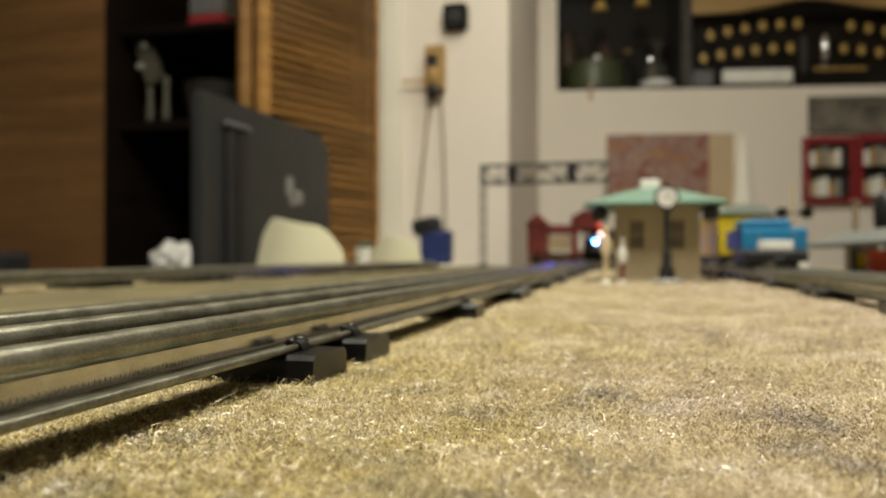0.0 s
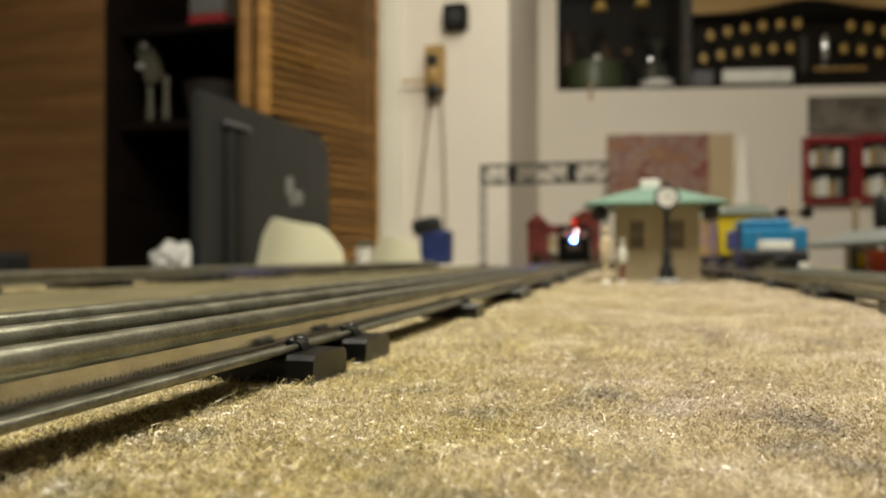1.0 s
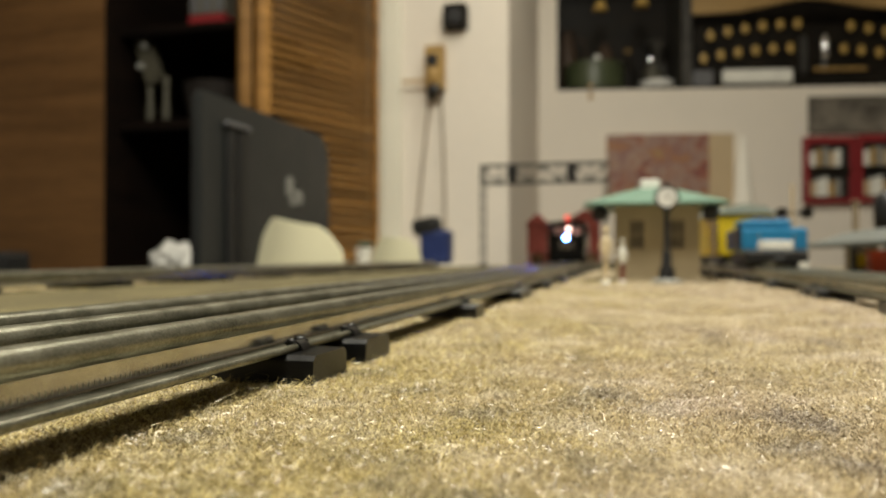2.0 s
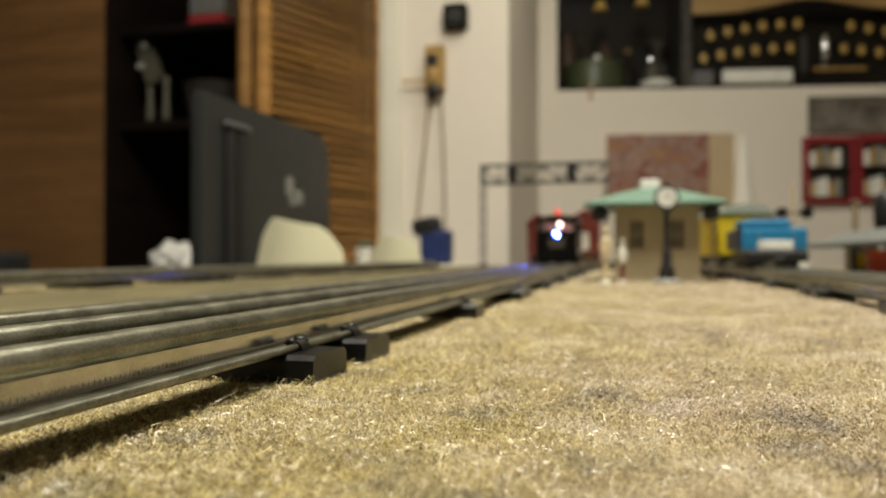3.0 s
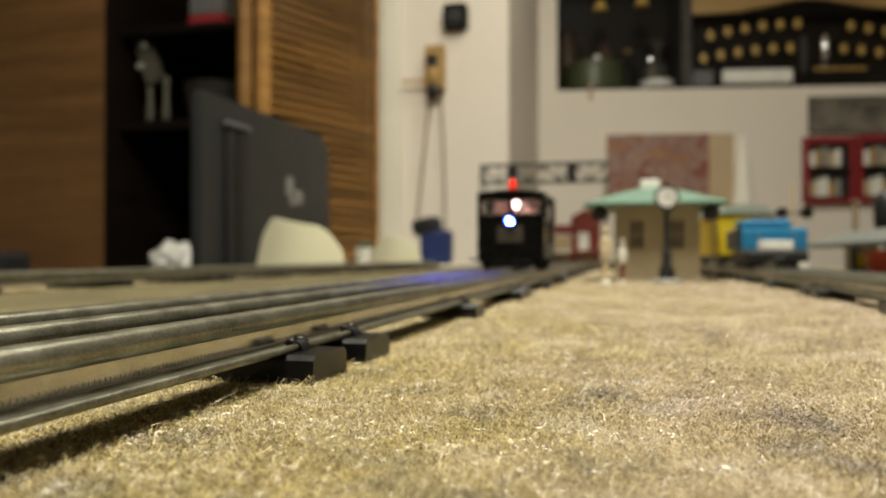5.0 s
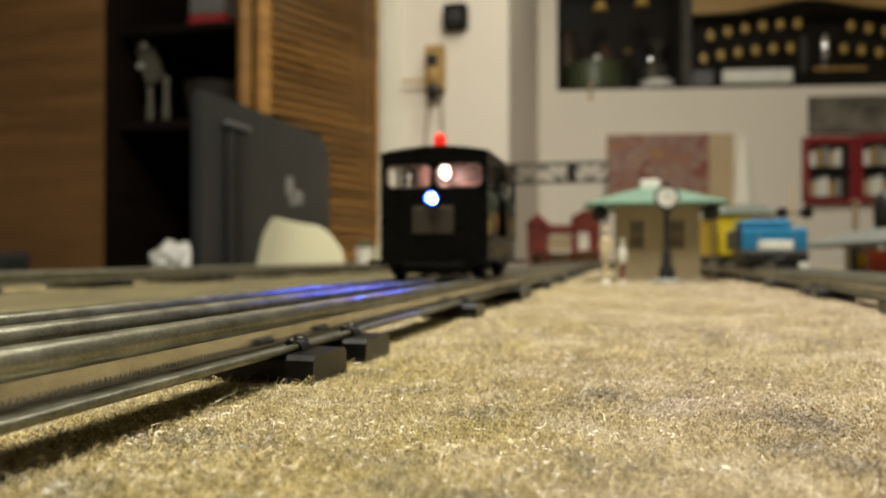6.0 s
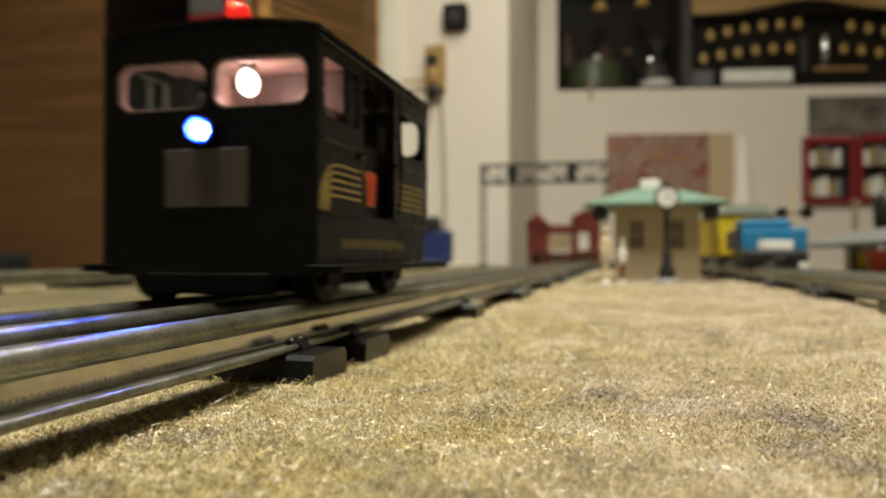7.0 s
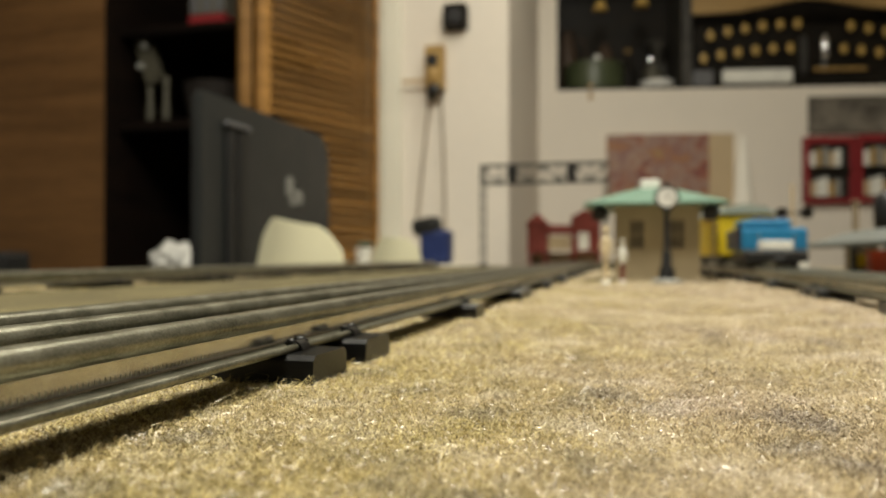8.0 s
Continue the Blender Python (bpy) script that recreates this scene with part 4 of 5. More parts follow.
def cream_chair(at, k, slant):
    """Only the top of the shell's back shows over the table's edge; it stands on a stem."""
    c = thing("shell_chair", "cream moulded plastic chair with a rounded back", "chair", at, group="cream chairs")
    bm = B()
    n, m = 14, 16
    grid = []
    for i in range(n + 1):
        f = i / n
        row = []
        for j in range(m + 1):
            u = -1 + 2 * j / m
            top = 0.075 - slant * (u + 0.4) - 0.030 * max(0.0, abs(u) - 0.55) ** 2 / 0.2
            z = -0.30 + f * (top + 0.30)
            narrow = 1.0 - (0.33 if u < 0 else 0.20) * max(0.0, (z + 0.02) / 0.09)
            row.append(Vector((u * 0.0755 * narrow, 0.025 * u * u - 0.03 * f, z)) * k)
        grid.append(row)
    fv = [[bm.verts.new(p) for p in r] for r in grid]
    bv = [[bm.verts.new(p + Vector((0, 0.009, 0))) for p in r] for r in grid]
    for g in (fv, bv):
        for a, b in zip(g, g[1:]):
            for j in range(m):
                bm.faces.new((a[j], a[j + 1], b[j + 1], b[j]))
    for g in (0, n):
        for j in range(m):
            bm.faces.new((fv[g][j], fv[g][j + 1], bv[g][j + 1], bv[g][j]))
    for a, b, c2, d in zip(fv, fv[1:], bv, bv[1:]):
        for j in (0, m):
            bm.faces.new((a[j], b[j], d[j], c2[j]))
    part("backrest", bm, M_CREAM, c, smooth=True)
    part("seat", box(B(), -0.075 * k, 0.075 * k, -0.20, 0.02, -0.31 * k - 0.02, -0.30 * k, 0.008, 3), M_CREAM, c)
    z0 = -0.31 * k - 0.02
    part("stem", cyl(B(), (0, -0.09, (FLOOR_Z + z0) / 2), 0.02, 0.02, z0 - FLOOR_Z - 0.004), M_CHROME, c)
    part("foot", lathe(B(), [(0.12, 0), (0.11, 0.012), (0.025, 0.022)], (0, -0.09, FLOOR_Z)), M_CREAM, c)


def closet():
    c = thing("closet", "open wooden closet with a cluttered inside coloured near-black as shade", "closet", kind="structure")
    y = 1.525
    part("side_panel", box(B(), -1.80, -1.236, y, y + 0.02, FLOOR_Z, CEIL_Z, 0.002), M_PANEL, c, "brown wooden closet panel")
    # edge and shelves take the near-black wood in place of the closet's shade
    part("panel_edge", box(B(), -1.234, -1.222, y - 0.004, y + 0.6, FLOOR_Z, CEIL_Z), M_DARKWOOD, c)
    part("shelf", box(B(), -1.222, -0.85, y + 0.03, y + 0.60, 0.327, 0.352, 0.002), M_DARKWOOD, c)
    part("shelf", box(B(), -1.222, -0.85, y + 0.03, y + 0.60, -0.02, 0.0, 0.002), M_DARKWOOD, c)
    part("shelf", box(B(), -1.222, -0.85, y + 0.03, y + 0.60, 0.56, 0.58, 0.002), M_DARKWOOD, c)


def louvre_door():
    d = thing("louvre_door", "half-open folding door of warm brown louvred wood", "door", Matrix.Translation((-0.673, 1.90, 0)) @ Matrix.Rotation(radians(-22.3), 4, "Z"))
    # local: the leaf runs from y = 0 back to y = -0.405
    L = 0.405
    for y0, y1 in ((-L, -L + 0.030), (-0.008, 0.0)):
        part("stile", box(B(), -0.012, 0.012, y0, y1, FLOOR_Z + 0.02, CEIL_Z - 0.02, 0.002), M_LOUVRE, d)
    z = 0.02
    n = 0
    slat = None
    while z < 0.80:
        if slat is None:
            bm = B()
            prism(bm, [(0.011, 0.001), (0.009, -0.003), (-0.011, 0.014), (-0.009, 0.018)], -L + 0.030, -0.008, "y")
            slat = mesh_of("slat", bm, M_LOUVRE)
        o = new("slat", slat)
        o.parent, o.matrix_basis = d, pose(0, 0, z)
        z += 0.0225
    part("bottom_panel", box(B(), -0.006, 0.006, -L + 0.030, -0.008, FLOOR_Z + 0.02, 0.012), M_LOUVRE, d)
    part("top_panel", box(B(), -0.006, 0.006, -L + 0.030, -0.008, 0.81, CEIL_Z - 0.02), M_LOUVRE, d)
    e = thing("door_leaf", "warm brown wooden folding door leaf seen on edge", "door", Matrix.Translation((-0.870, 1.515, 0)) @ Matrix.Rotation(radians(-38), 4, "Z"))
    part("stile", box(B(), -0.012, 0.012, 0.0, 0.028, FLOOR_Z + 0.02, CEIL_Z - 0.02, 0.002), M_LOUVRE, e)


def wall_things():
    y = 2.60
    p = thing("poster", "reddish brown picture on a tan mount", "poster", pose(0, y, 0))
    part("mount", box(B(), -0.076, 0.336, -0.006, 0.0, 0.19, 0.434, 0.001), M_PAPERTAN, p)
    part("print", box(B(), -0.076, 0.256, -0.009, -0.0065, 0.19, 0.434), M_POSTER, p)
    to_north(p, 0.12)
    # white tapering cone
    w = thing("paper_cone", "tall white cone against the far wall", "paper", pose(0.352, 2.54, 0))
    part("cone", lathe(B(), [(0.036, 0.12), (0.030, 0.22), (0.018, 0.34), (0.004, 0.41)], (0, 0, 0)), M_CONE, w, smooth=True)
    to_north(w, 0.352, 2.56)
    # wall clock with hanging cords
    c = thing("wall_clock", "small wooden wall clock with hanging cords", "clock", pose(-0.515, 1.94, 0))
    part("case", box(B(), -0.022, 0.030, -0.035, 0.0, 0.470, 0.590, 0.003), M_CLOCKWOOD, c)
    part("dial", cyl(B(), (0.0, -0.037, 0.548), 0.017, 0.017, 0.006, "y", 20), M_BLACK, c)
    part("bird", ball(B(), (0.004, -0.042, 0.505), 0.016, (0.9, 0.7, 1.5)), M_CLOCKWOOD, c)
    part("arm", box(B(), -0.085, -0.020, -0.030, -0.024, 0.492, 0.500), M_CLOCKWOOD, c)
    part("ring", cyl(B(), (0.004, -0.03, 0.472), 0.024, 0.020, 0.014, "z", 16), M_BLACK, c)
    part("cord", tube(B(), [(-0.010, -0.02, 0.468), (-0.030, -0.02, 0.28), (-0.050, -0.02, 0.08)], 0.003, 6), M_CORD, c)
    part("cord", tube(B(), [(0.020, -0.02, 0.468), (0.028, -0.02, 0.28), (0.032, -0.02, 0.08)], 0.003, 6), M_CORD, c)
    part("weight", cyl(B(), (-0.006, -0.02, 0.455), 0.010, 0.010, 0.02), M_BLACK, c)
    s = thing("thermostat", "square black wall thermostat", "thermostat", pose(-0.456, 1.94, 0))
    part("case", prism(B(), rounded(-0.034, 0.034, 0.632, 0.702, 0.012), -0.022, 0.0, "y"), M_NEARBLACK, s)
    part("dial", cyl(B(), (0, -0.024, 0.667), 0.020, 0.018, 0.006, "y", 24), M_BLACK, s)
    # red framed cases
    for nm, x0, x1 in (("picture_case", 0.542, 0.692), ("picture_case", 0.698, 0.900)):
        f = thing(nm, "red framed wall case with rows of small cards", "display case", pose(0, y, 0), group="red wall cases")
        part("back", box(B(), x0, x1, -0.008, 0.0, 0.190, 0.405), M_INDARK, f)
        for a, b, c0, d in ((x0, x0 + 0.014, 0.190, 0.405), (x1 - 0.014, x1, 0.190, 0.405), (x0 + 0.014, x1 - 0.014, 0.190, 0.205), (x0 + 0.014, x1 - 0.014, 0.383, 0.405)):
            part("frame_bar", box(B(), a, b, -0.028, -0.0085, c0, d, 0.002), M_REDFRAME, f)
        part("shelf_bar", box(B(), x0 + 0.014, x1 - 0.014, -0.026, -0.0085, 0.285, 0.305), M_NEARBLACK, f)
        x = x0 + 0.020
        i = 0
        while x < x1 - 0.040:
            for z in (0.222, 0.318):
                part("card", box(B(), x, x + 0.016, -0.016, -0.009, z - 0.008, z + 0.040 + 0.014 * ((i * 7) % 3) / 2), (M_PAPERTAN, M_WHITE, M_LIGHTGREY, M_WHITE, M_CLOCKWOOD)[(i * 3 + (z > 0.3)) % 5], f)
            x += 0.0185
            i += 1
        to_north(f, x0)
    d = thing("dark_picture", "dark landscape picture on the wall", "picture", pose(0, y, 0))
    part("canvas", box(B(), 0.560, 0.95, -0.014, 0.0, 0.415, 0.535, 0.002), material("dark_print", (0.018, 0.016, 0.013), 0.6, 0, 0.4, 12, 0, 60, second=(0.24, 0.21, 0.17)), d)
    to_north(d, 0.62)


def shelf_unit():
    """A deep recess in the far wall, lined with near-black boards and crowded with old machines."""
    x0, x1, z0, z1 = NICHE
    deep = 0.24
    s = thing("wall_shelf", "dark recessed wall shelf crowded with old machines", "shelf", NORTH)
    part("bottom_board", box(B(), x0, x1, 0.003, deep, z0, z0 + 0.008, 0.001), M_NEARBLACK, s)
    part("back_board", box(B(), x0, x1, deep, deep + 0.012, z0, z1), M_NEARBLACK, s)
    part("side_board", box(B(), x0, x0 + 0.010, 0.003, deep, z0 + 0.008, z1), M_NEARBLACK, s)
    part("side_board", box(B(), x1 - 0.010, x1, 0.003, deep, z0 + 0.008, z1), M_NEARBLACK, s)
    part("top_board", box(B(), x0 + 0.010, x1 - 0.010, 0.003, deep, z1 - 0.010, z1), M_NEARBLACK, s)
    part("divider", box(B(), 0.500, 0.534, 0.006, deep, z0 + 0.008, z1 - 0.010, 0.002), M_OLDIRON, s)
    xs = np.linspace(0.536, x1 - 0.010, 24)
    low = [(x, 0.868 + 0.044 * math.exp(-((x - 0.93) / 0.17) ** 2)) for x in xs]
    part("valance", prism(B(), low + [(x1 - 0.010, 0.99), (0.536, 0.99)], 0.006, 0.020, "y"), M_OAK, s, "pale oak curved valance")
    top = z0 + 0.008

    def on_shelf(x, y):
        return NORTH @ pose(x, y, top)
    pot = thing("green_pot", "glossy green enamel pot on the shelf", "pot", on_shelf(0.208, 0.115))
    part("body", lathe(B(), [(0.100, 0), (0.107, 0.005), (0.109, 0.088), (0.106, 0.102), (0.060, 0.116), (0.014, 0.120)], seg=32), M_TINGREEN, pot, smooth=True)
    part("knob", ball(B(), (0.004, -0.060, 0.120), 0.012), M_DIAL, pot, "white china knob", True)
    part("rim", lathe(B(), [(0.1092, 0.078), (0.1108, 0.081), (0.1092, 0.084)], seg=32), M_TINGREEN, pot, smooth=True)
    tag = thing("hanging_strap", "brown leather strap hanging over the shelf's edge", "strap", NORTH @ pose(0.182, 0, 0))
    part("band", box(B(), -0.006, 0.006, -0.004, -0.001, 0.570, 0.628, 0.001), M_CLOCKWOOD, tag)
    part("buckle", box(B(), -0.008, 0.008, -0.006, -0.0045, 0.600, 0.612, 0.001), M_STEEL, tag)
    dish = thing("white_dish", "white china dish on the shelf", "dish", on_shelf(0.425, 0.068))
    part("bowl", lathe(B(), [(0.040, 0), (0.056, 0.008), (0.062, 0.030), (0.058, 0.031), (0.050, 0.012)], seg=28), M_DIAL, dish, smooth=True)
    cup = thing("grey_jar", "dull grey metal jar behind the dish", "jar", on_shelf(0.430, 0.165))
    part("body", lathe(B(), [(0.036, 0), (0.040, 0.01), (0.040, 0.080), (0.028, 0.092), (0.028, 0.100)], seg=22), M_PEWTER, cup, smooth=True)
    part("lid", lathe(B(), [(0.031, 0.1002), (0.031, 0.108), (0.006, 0.118)], seg=22), M_PEWTER, cup, smooth=True)
    jars = thing("dark_bottle", "dark glass bottle on the shelf", "bottle", on_shelf(0.338, 0.155))
    part("glass", lathe(B(), [(0.030, 0), (0.032, 0.09), (0.012, 0.12), (0.012, 0.16)], seg=18), M_NEARBLACK, jars, smooth=True)
    part("stopper", ball(B(), (0, 0, 0.166), 0.011), M_CLOCKWOOD, jars)
    lamp = thing("copper_lantern", "tarnished copper lantern behind the pot", "lantern", on_shelf(0.262, 0.205) @ Matrix.Diagonal((1, 0.9, 1, 1)))
    part("body", lathe(B(), [(0.030, 0), (0.030, 0.10), (0.034, 0.13), (0.030, 0.175), (0.012, 0.20), (0.008, 0.215)], seg=18), M_RUST, lamp, smooth=True)
    part("band", lathe(B(), [(0.0345, 0.125), (0.0360, 0.130), (0.0345, 0.135)], seg=18), M_CLOCKWOOD, lamp, smooth=True)
    jug = thing("rusty_jug", "rusty brown iron jug behind the pot", "jug", on_shelf(0.120, 0.190))
    part("body", lathe(B(), [(0.034, 0), (0.042, 0.05), (0.044, 0.14), (0.026, 0.20), (0.022, 0.235), (0.028, 0.250)], seg=20), M_RUST, jug, smooth=True)
    part("handle", tube(B(), [(0.028, -0.01, 0.22), (0.062, -0.02, 0.21), (0.070, -0.02, 0.16), (0.044, -0.01, 0.11)], 0.005), M_RUST, jug)
    mill = thing("iron_grinder", "grey iron hand grinder on the shelf", "grinder", on_shelf(0.455, 0.200))
    part("hopper", lathe(B(), [(0.012, 0.115), (0.016, 0.15), (0.040, 0.205), (0.042, 0.212), (0.037, 0.212)], seg=20), M_OLDIRON, mill, smooth=True)
    part("barrel", cyl(B(), (0, 0, 0.100), 0.024, 0.024, 0.060, "y", 18), M_OLDIRON, mill)
    part("stand", box(B(), -0.012, 0.012, -0.012, 0.012, 0.0, 0.085, 0.002), M_OLDIRON, mill)
    part("crank", tube(B(), [(0, -0.034, 0.100), (-0.038, -0.036, 0.135), (-0.040, -0.052, 0.137)], 0.004), M_CHROME, mill, "bright steel crank")
    for bx, bz in ((0.225, 0.905), (0.372, 0.918)):
        bell = thing("brass_bell", "small brass bell hanging in the shelf", "bell", NORTH @ pose(bx, 0.06, bz), group="hanging brass bells")
        part("cup", lathe(B(), [(0.026, 0.0), (0.021, 0.012), (0.015, 0.030), (0.005, 0.038)], seg=18), M_KEYS, bell, smooth=True)
        part("hanger", tube(B(), [(0, 0, 0.036), (0, 0, 1.089 - bz)], 0.002, 6), M_NEARBLACK, bell)
    # old keyed machine; the keys stand in two arched rows
    mc = thing("cash_register", "old black cash register with two rows of yellowed keys", "cash register", on_shelf(0, 0.0))
    part("case", box(B(), 0.545, 1.385, 0.090, 0.230, 0.0, 0.235, 0.008, 2), M_NEARBLACK, mc)
    part("key_bank", box(B(), 0.552, 1.375, 0.050, 0.0895, 0.050, 0.222, 0.006, 2), M_NEARBLACK, mc)
    part("label_strip", box(B(), 0.642, 0.879, 0.012, 0.028, 0.010, 0.058, 0.004), M_WHITE, mc, "white label strip")
    part("side_block", box(B(), 0.540, 0.612, 0.020, 0.048, 0.0, 0.060, 0.004, 2), M_GREYCASE, mc)
    part("drawer_front", box(B(), 0.560, 1.370, 0.030, 0.0495, 0.0, 0.046, 0.003), M_NEARBLACK, mc)
    part("drawer_rail", box(B(), 0.950, 1.130, 0.018, 0.030, 0.050, 0.062, 0.003), M_CLOCKWOOD, mc)
    for row, first, peak, fall in ((0, 0.603, 0.832, 0.40), (1, 0.579, 0.748, 0.30)):
        for i in range(13):
            x = first + i * 0.0594
            if 0.91 < x < 1.03:
                continue
            z = peak - fall * (x - 0.9) ** 2 - top
            key = part("key", lathe(B(), [(0.0105, 0), (0.0120, 0.004), (0.0110, 0.008), (0.004, 0.010)], seg=18), M_KEYS, mc, smooth=True,
                       at=Matrix.Translation((x, 0.032, z)) @ Matrix.Rotation(math.pi / 2, 4, "X") @ Matrix.Diagonal((1, 1.50, 1, 1)))
            part("key_stem", cyl(B(), (0, 0, -0.010), 0.004, 0.004, 0.018, "z", 8), M_NEARBLACK, key)
    part("lever", lathe(B(), [(0.008, 0.090), (0.014, 0.105), (0.015, 0.165), (0.006, 0.176)], (0.988, 0.022, 0), 16), M_CHROME, mc, "bright metal lever", True)
    part("lever_foot", cyl(B(), (0.988, 0.028, 0.075), 0.006, 0.006, 0.05, "z", 10), M_STEEL, mc)
    part("post", box(B(), 0.912, 0.930, 0.020, 0.049, 0.045, 0.175, 0.003), M_STEEL, mc)


def clutter():
    # crumpled white paper on the side desk
    bm = B()
    bmesh.ops.create_icosphere(bm, subdivisions=3, radius=0.040)
    for v in bm.verts:
        d = v.co.normalized()
        v.co = d * 0.040 * (1 + 0.38 * noise.noise(d * 2.3) + 0.16 * noise.noise(d * 6.0))
        v.co.x *= 1.05
    tagged(part("crumpled_paper", bm, M_PAPER, at=pose(-0.815, 1.19, 0.006)), "crumpled white paper on the side desk", "paper")
    cab = thing("low_cabinet", "low white cabinet against the pier", "cabinet")
    part("body", box(B(), -0.72, -0.40, 1.70, 1.90, FLOOR_Z, -0.012, 0.003), M_TRIM, cab)
    part("top", box(B(), -0.725, -0.395, 1.695, 1.902, -0.0115, 0.0, 0.003), M_TRIM, cab)
    bag = thing("blue_case", "dark blue case with a grey flap", "case", pose(-0.472, 1.76, 0.0))
    part("body", box(B(), -0.030, 0.046, -0.03, 0.03, 0.0, 0.086, 0.012, 3), M_BLUECASE, bag)
    part("flap", box(B(), -0.050, 0.018, -0.036, 0.020, 0.072, 0.112, 0.012, 3), M_MONDARK, bag, at=pose(0.020, 0, 0.008, 0, -12, 0))
    pot = thing("small_plant_pot", "small white pot with a green sprig", "plant pot", pose(-0.645, 1.73, 0.0))
    part("pot", lathe(B(), [(0.016, 0), (0.023, 0.040), (0.020, 0.041)], seg=18), M_WHITE, pot, smooth=True)
    for i in range(9):
        a = i * 2.4
        part("leaf", ball(B(), (0.012 * math.cos(a), 0.012 * math.sin(a), 0.046 + 0.003 * (i % 3)), 0.007, (1, 0.6, 0.4), 8, 6), M_GREENROOF, pot)
    dark = thing("black_speaker", "black plastic box on the side desk", "box", pose(-0.99, 0.99, -0.0305))
    part("body", box(B(), -0.06, 0.012, -0.02, 0.04, 0.0, 0.058, 0.008, 2), M_MONDARK, dark)
    # closet shelf things
    fig = thing("metal_ornament", "dull silver metal ornament on the closet shelf", "ornament", pose(-1.165, 1.60, 0.352))
    bm = B()
    prism(bm, rounded(-0.022, 0.020, -0.062, 0.060, 0.010, 3), -0.012, 0.012, "y")
    bmesh.ops.transform(bm, matrix=Matrix.Translation((0.000, 0, 0.158)) @ Matrix.Rotation(radians(-18), 4, "Y"), verts=bm.verts)
    part("body", bm, M_PEWTER, fig, smooth=True)
    for x, z0 in ((0.000, 0.0), (0.046, 0.0)):
        part("leg", lathe(B(), [(0.009, 0.0), (0.011, 0.03), (0.007, 0.06), (0.010, 0.115)], (x, 0, z0), 12), M_PEWTER, fig, smooth=True)
    for x, z in ((-0.006, 0.192), (-0.016, 0.140)):
        part("stud", ball(B(), (x, -0.016, z), 0.010), M_LIGHTGREY, fig, smooth=True)
    bx = thing("red_white_box", "red and white printed box on the closet shelf", "box", pose(-1.005, 1.60, 0.58))
    part("carton", box(B(), -0.050, 0.046, 0.0, 0.10, 0.0345, 0.20, 0.002), M_OLDCARD, bx)
    part("base_band", box(B(), -0.051, 0.047, -0.001, 0.101, 0.0, 0.034), M_REDFRAME, bx)
    for i in range(3):
        part("print_bar", box(B(), -0.045 + i * 0.034, -0.025 + i * 0.034, -0.0015, 0.0, 0.040, 0.18), M_GREYCASE, bx)
    # made-up shape for the closet's clutter, near-black to sink into the inside
    bs = thing("dark_basket", "near-black basket shape added as clutter on the closet shelf", "basket", pose(-1.02, 1.66, 0.352))
    part("body", lathe(B(), [(0.06, 0), (0.078, 0.10), (0.072, 0.10), (0.056, 0.006)], seg=20), M_BASKET, bs)


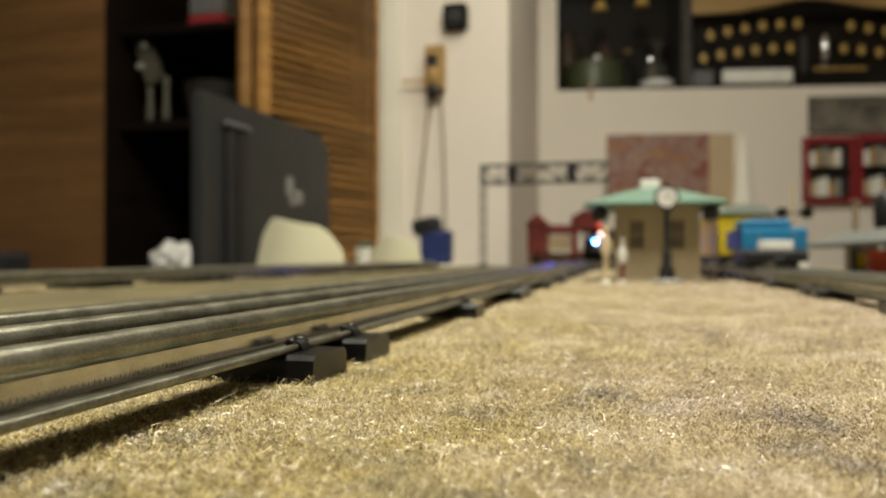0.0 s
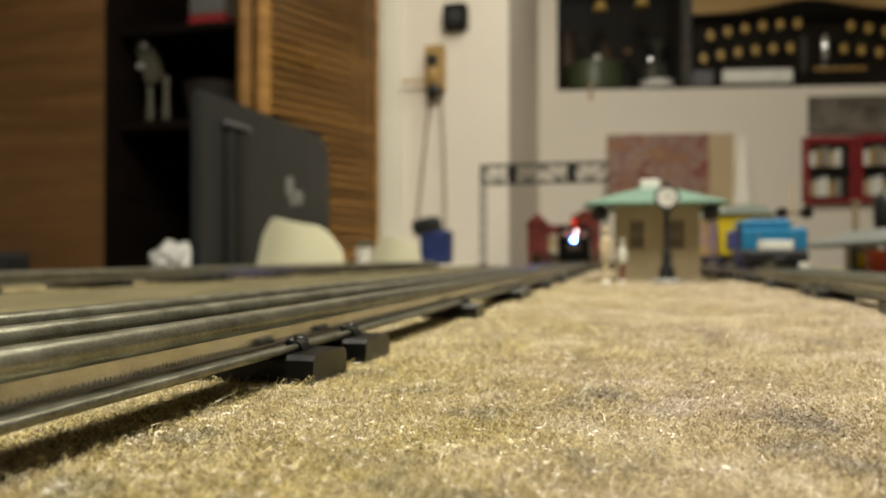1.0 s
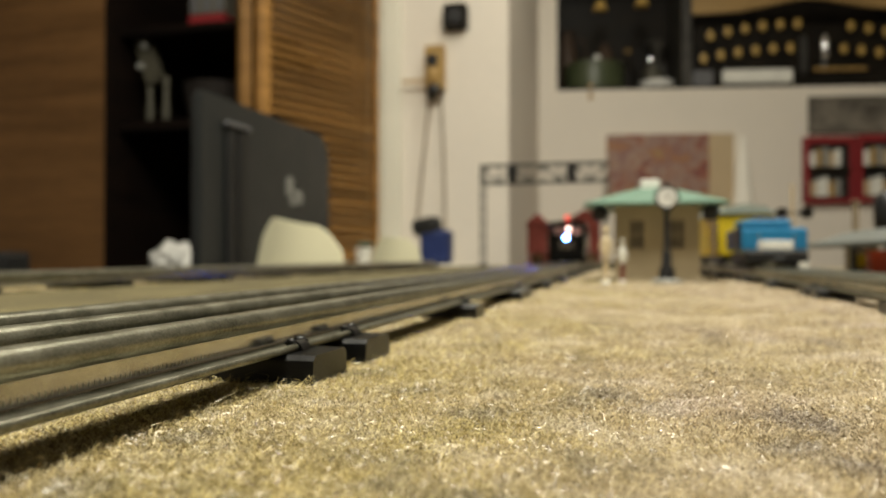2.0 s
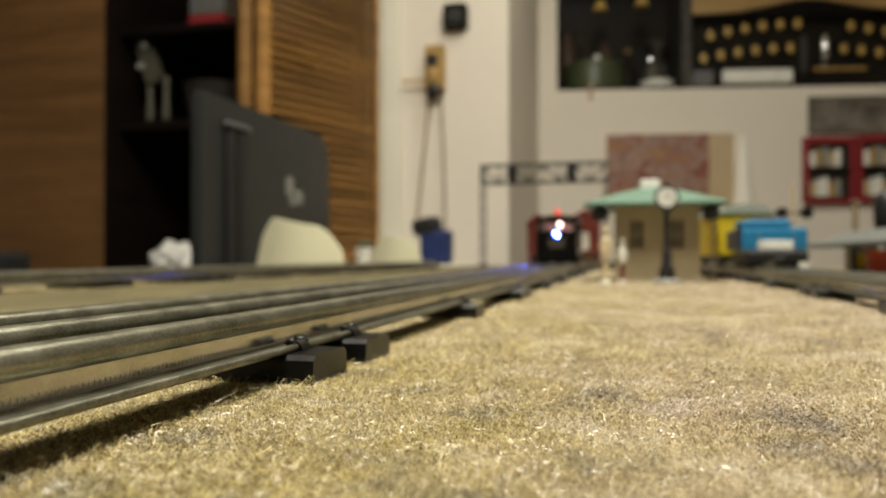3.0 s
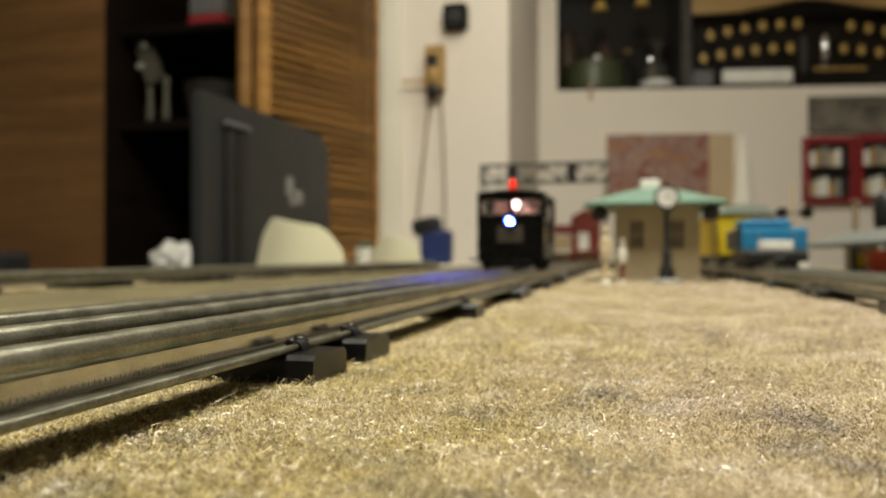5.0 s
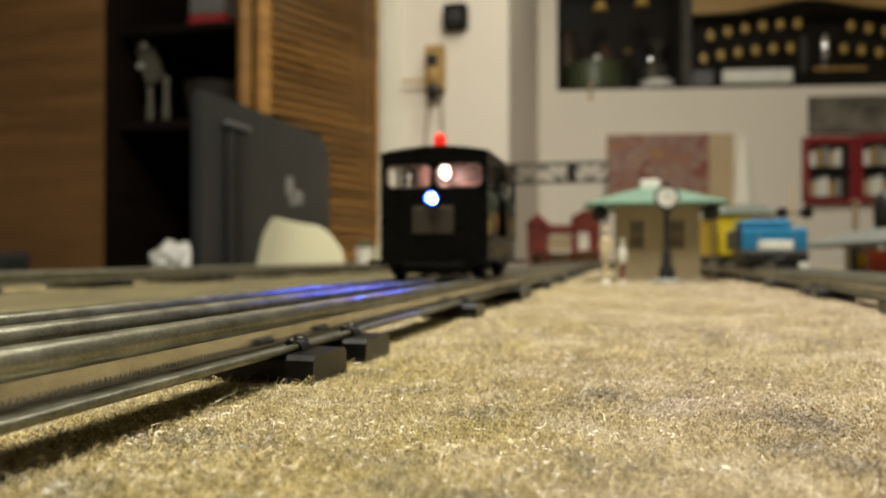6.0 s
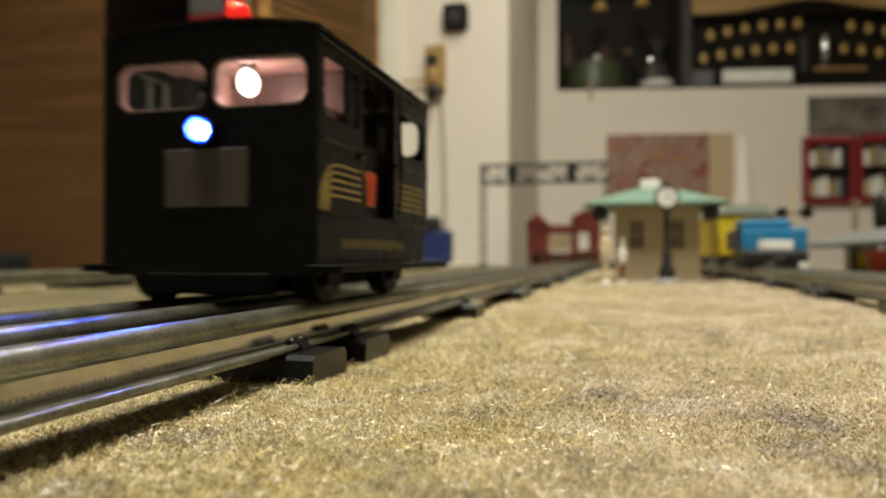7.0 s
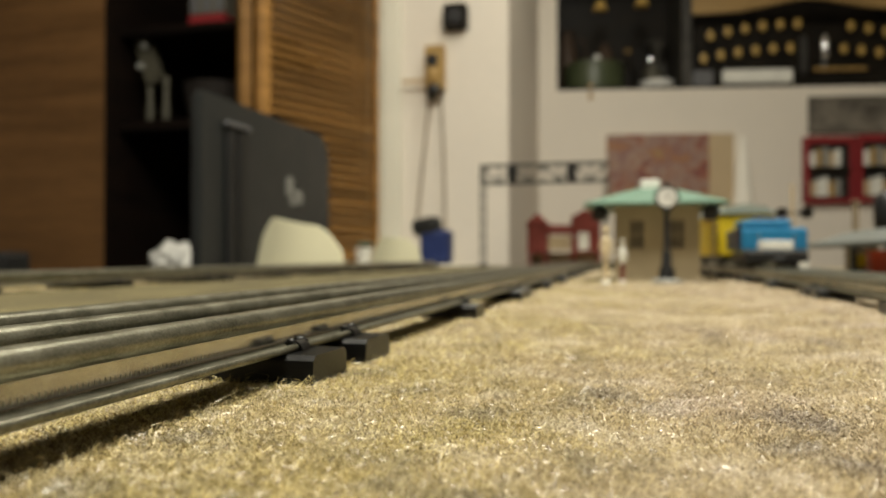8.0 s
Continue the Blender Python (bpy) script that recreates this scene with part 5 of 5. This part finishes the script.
def right_side_toys():
    # long open shelter beside the track, its roof sloping down to the rails
    sh = thing("toy_shelter", "toy platform shelter with a pale grey sloping roof", "toy building")
    part("roof", prism(B(), [(0.163, 0.0285), (0.204, 0.0415), (0.204, 0.0435), (0.163, 0.0305)], 0.43, 0.775, "y"), M_SHELTER, sh, "pale grey roof")
    part("gutter", box(B(), 0.1605, 0.1640, 0.428, 0.777, 0.0270, 0.0284, 0.0004), M_GANTRY, sh)
    part("floor", box(B(), 0.158, 0.206, 0.43, 0.775, 0.0, 0.0045, 0.0006), M_MONDARK, sh)
    part("back_wall", box(B(), 0.198, 0.2005, 0.68, 0.772, 0.0046, 0.0400), M_TAN, sh)
    for y in (0.47, 0.625):
        part("post", box(B(), 0.1645, 0.1685, y - 0.003, y + 0.003, 0.0046, 0.0284, 0.0006), M_GANTRY, sh)
        part("back_post", box(B(), 0.197, 0.2005, y - 0.002, y + 0.002, 0.0046, 0.0390, 0.0005), M_GANTRY, sh)
    for nm, x, y, w, z0, z1, mt, lab in (("white_crate", 0.152, 0.735, 0.012, 0.0, 0.0190, M_WHITE, "small white toy crate"), ("yellow_crate", 0.181, 0.662, 0.009, 0.0046, 0.0220, M_YELLOW, "small yellow toy crate"),
                                         ("red_crate", 0.184, 0.622, 0.016, 0.0046, 0.0245, M_KEYRED, "red toy crate"), ("blue_crate", 0.176, 0.648, 0.010, 0.0046, 0.0105, M_BLUECASE, "low dark blue toy crate")):
        c = thing(nm, lab + " beside the track", "toy crate", pose(x, y, z0))
        h = z1 - z0
        part("box", box(B(), -w / 2, w / 2, -w / 2, w / 2, 0.0, h - 0.0021, 0.0008), mt, c)
        part("lid", box(B(), -w / 2 - 0.0005, w / 2 + 0.0005, -w / 2 - 0.0005, w / 2 + 0.0005, h - 0.0020, h, 0.0004), mt, c)
    sg = thing("crossing_signal", "toy crossing signal with two black lamps", "toy signal", pose(0.150, 0.76, 0))
    part("post", cyl(B(), (0, 0, 0.045), 0.0016, 0.0016, 0.088, "z", 12), M_PAPERTAN, sg)
    part("base", box(B(), -0.007, 0.007, -0.007, 0.007, 0.0, 0.003, 0.0005), M_BLACK, sg)
    part("crossbar", box(B(), -0.012, 0.012, -0.001, 0.001, 0.060, 0.062), M_BLACK, sg)
    for x in (-0.010, 0.012):
        lampo = part("lamp", cyl(B(), (x, -0.002, 0.061), 0.0055, 0.0055, 0.006, "y", 18), M_BLACK, sg)
        part("hood", cyl(B(), (x, -0.006, 0.061), 0.0045, 0.0050, 0.003, "y", 18), M_NEARBLACK, lampo)
    tw = thing("water_tower", "black toy water tower beside the track", "toy tower", pose(0.2215, 0.72, 0))
    part("tank", lathe(B(), [(0.010, 0.042), (0.013, 0.046), (0.014, 0.068), (0.008, 0.076), (0.002, 0.079)]), M_BLACK, tw, smooth=True)
    part("column", cyl(B(), (0, 0, 0.021), 0.006, 0.005, 0.041, "z", 14), M_BLACK, tw)
    po = thing("wooden_post", "brown wooden toy post", "toy post", pose(0.215, 0.80, 0))
    part("shaft", box(B(), -0.0025, 0.0025, -0.0025, 0.0025, 0.0, 0.072, 0.0005), M_CORD, po)
    part("cap", box(B(), -0.0035, 0.0035, -0.0035, 0.0035, 0.0721, 0.0745, 0.0005), M_CORD, po)


room()
CARPET = table()
tracks()
CAR = inspection_car()
station()
clock_post()
figurine("figurine", "cream painted standing toy figure on a white base", pose(-0.0170, 0.5486, 0), 0.0421, M_SKIN, M_WHITE)
figurine("figurine", "red and white painted toy figure by the station", pose(-0.0055, 0.572, 0), 0.0330, M_FIGRED, M_WHITE, 0.019)
gantry()
red_platform()
locomotive()
yellow_car()
side_desk()
monitor()
cream_chair(pose(-0.475, 1.0, 0), 1.0, 0.011)
cream_chair(pose(-0.503, 1.55, 0), 0.834, 0.004)
closet()
louvre_door()
wall_things()
shelf_unit()
clutter()
right_side_toys()
fibres(CARPET)
motions()
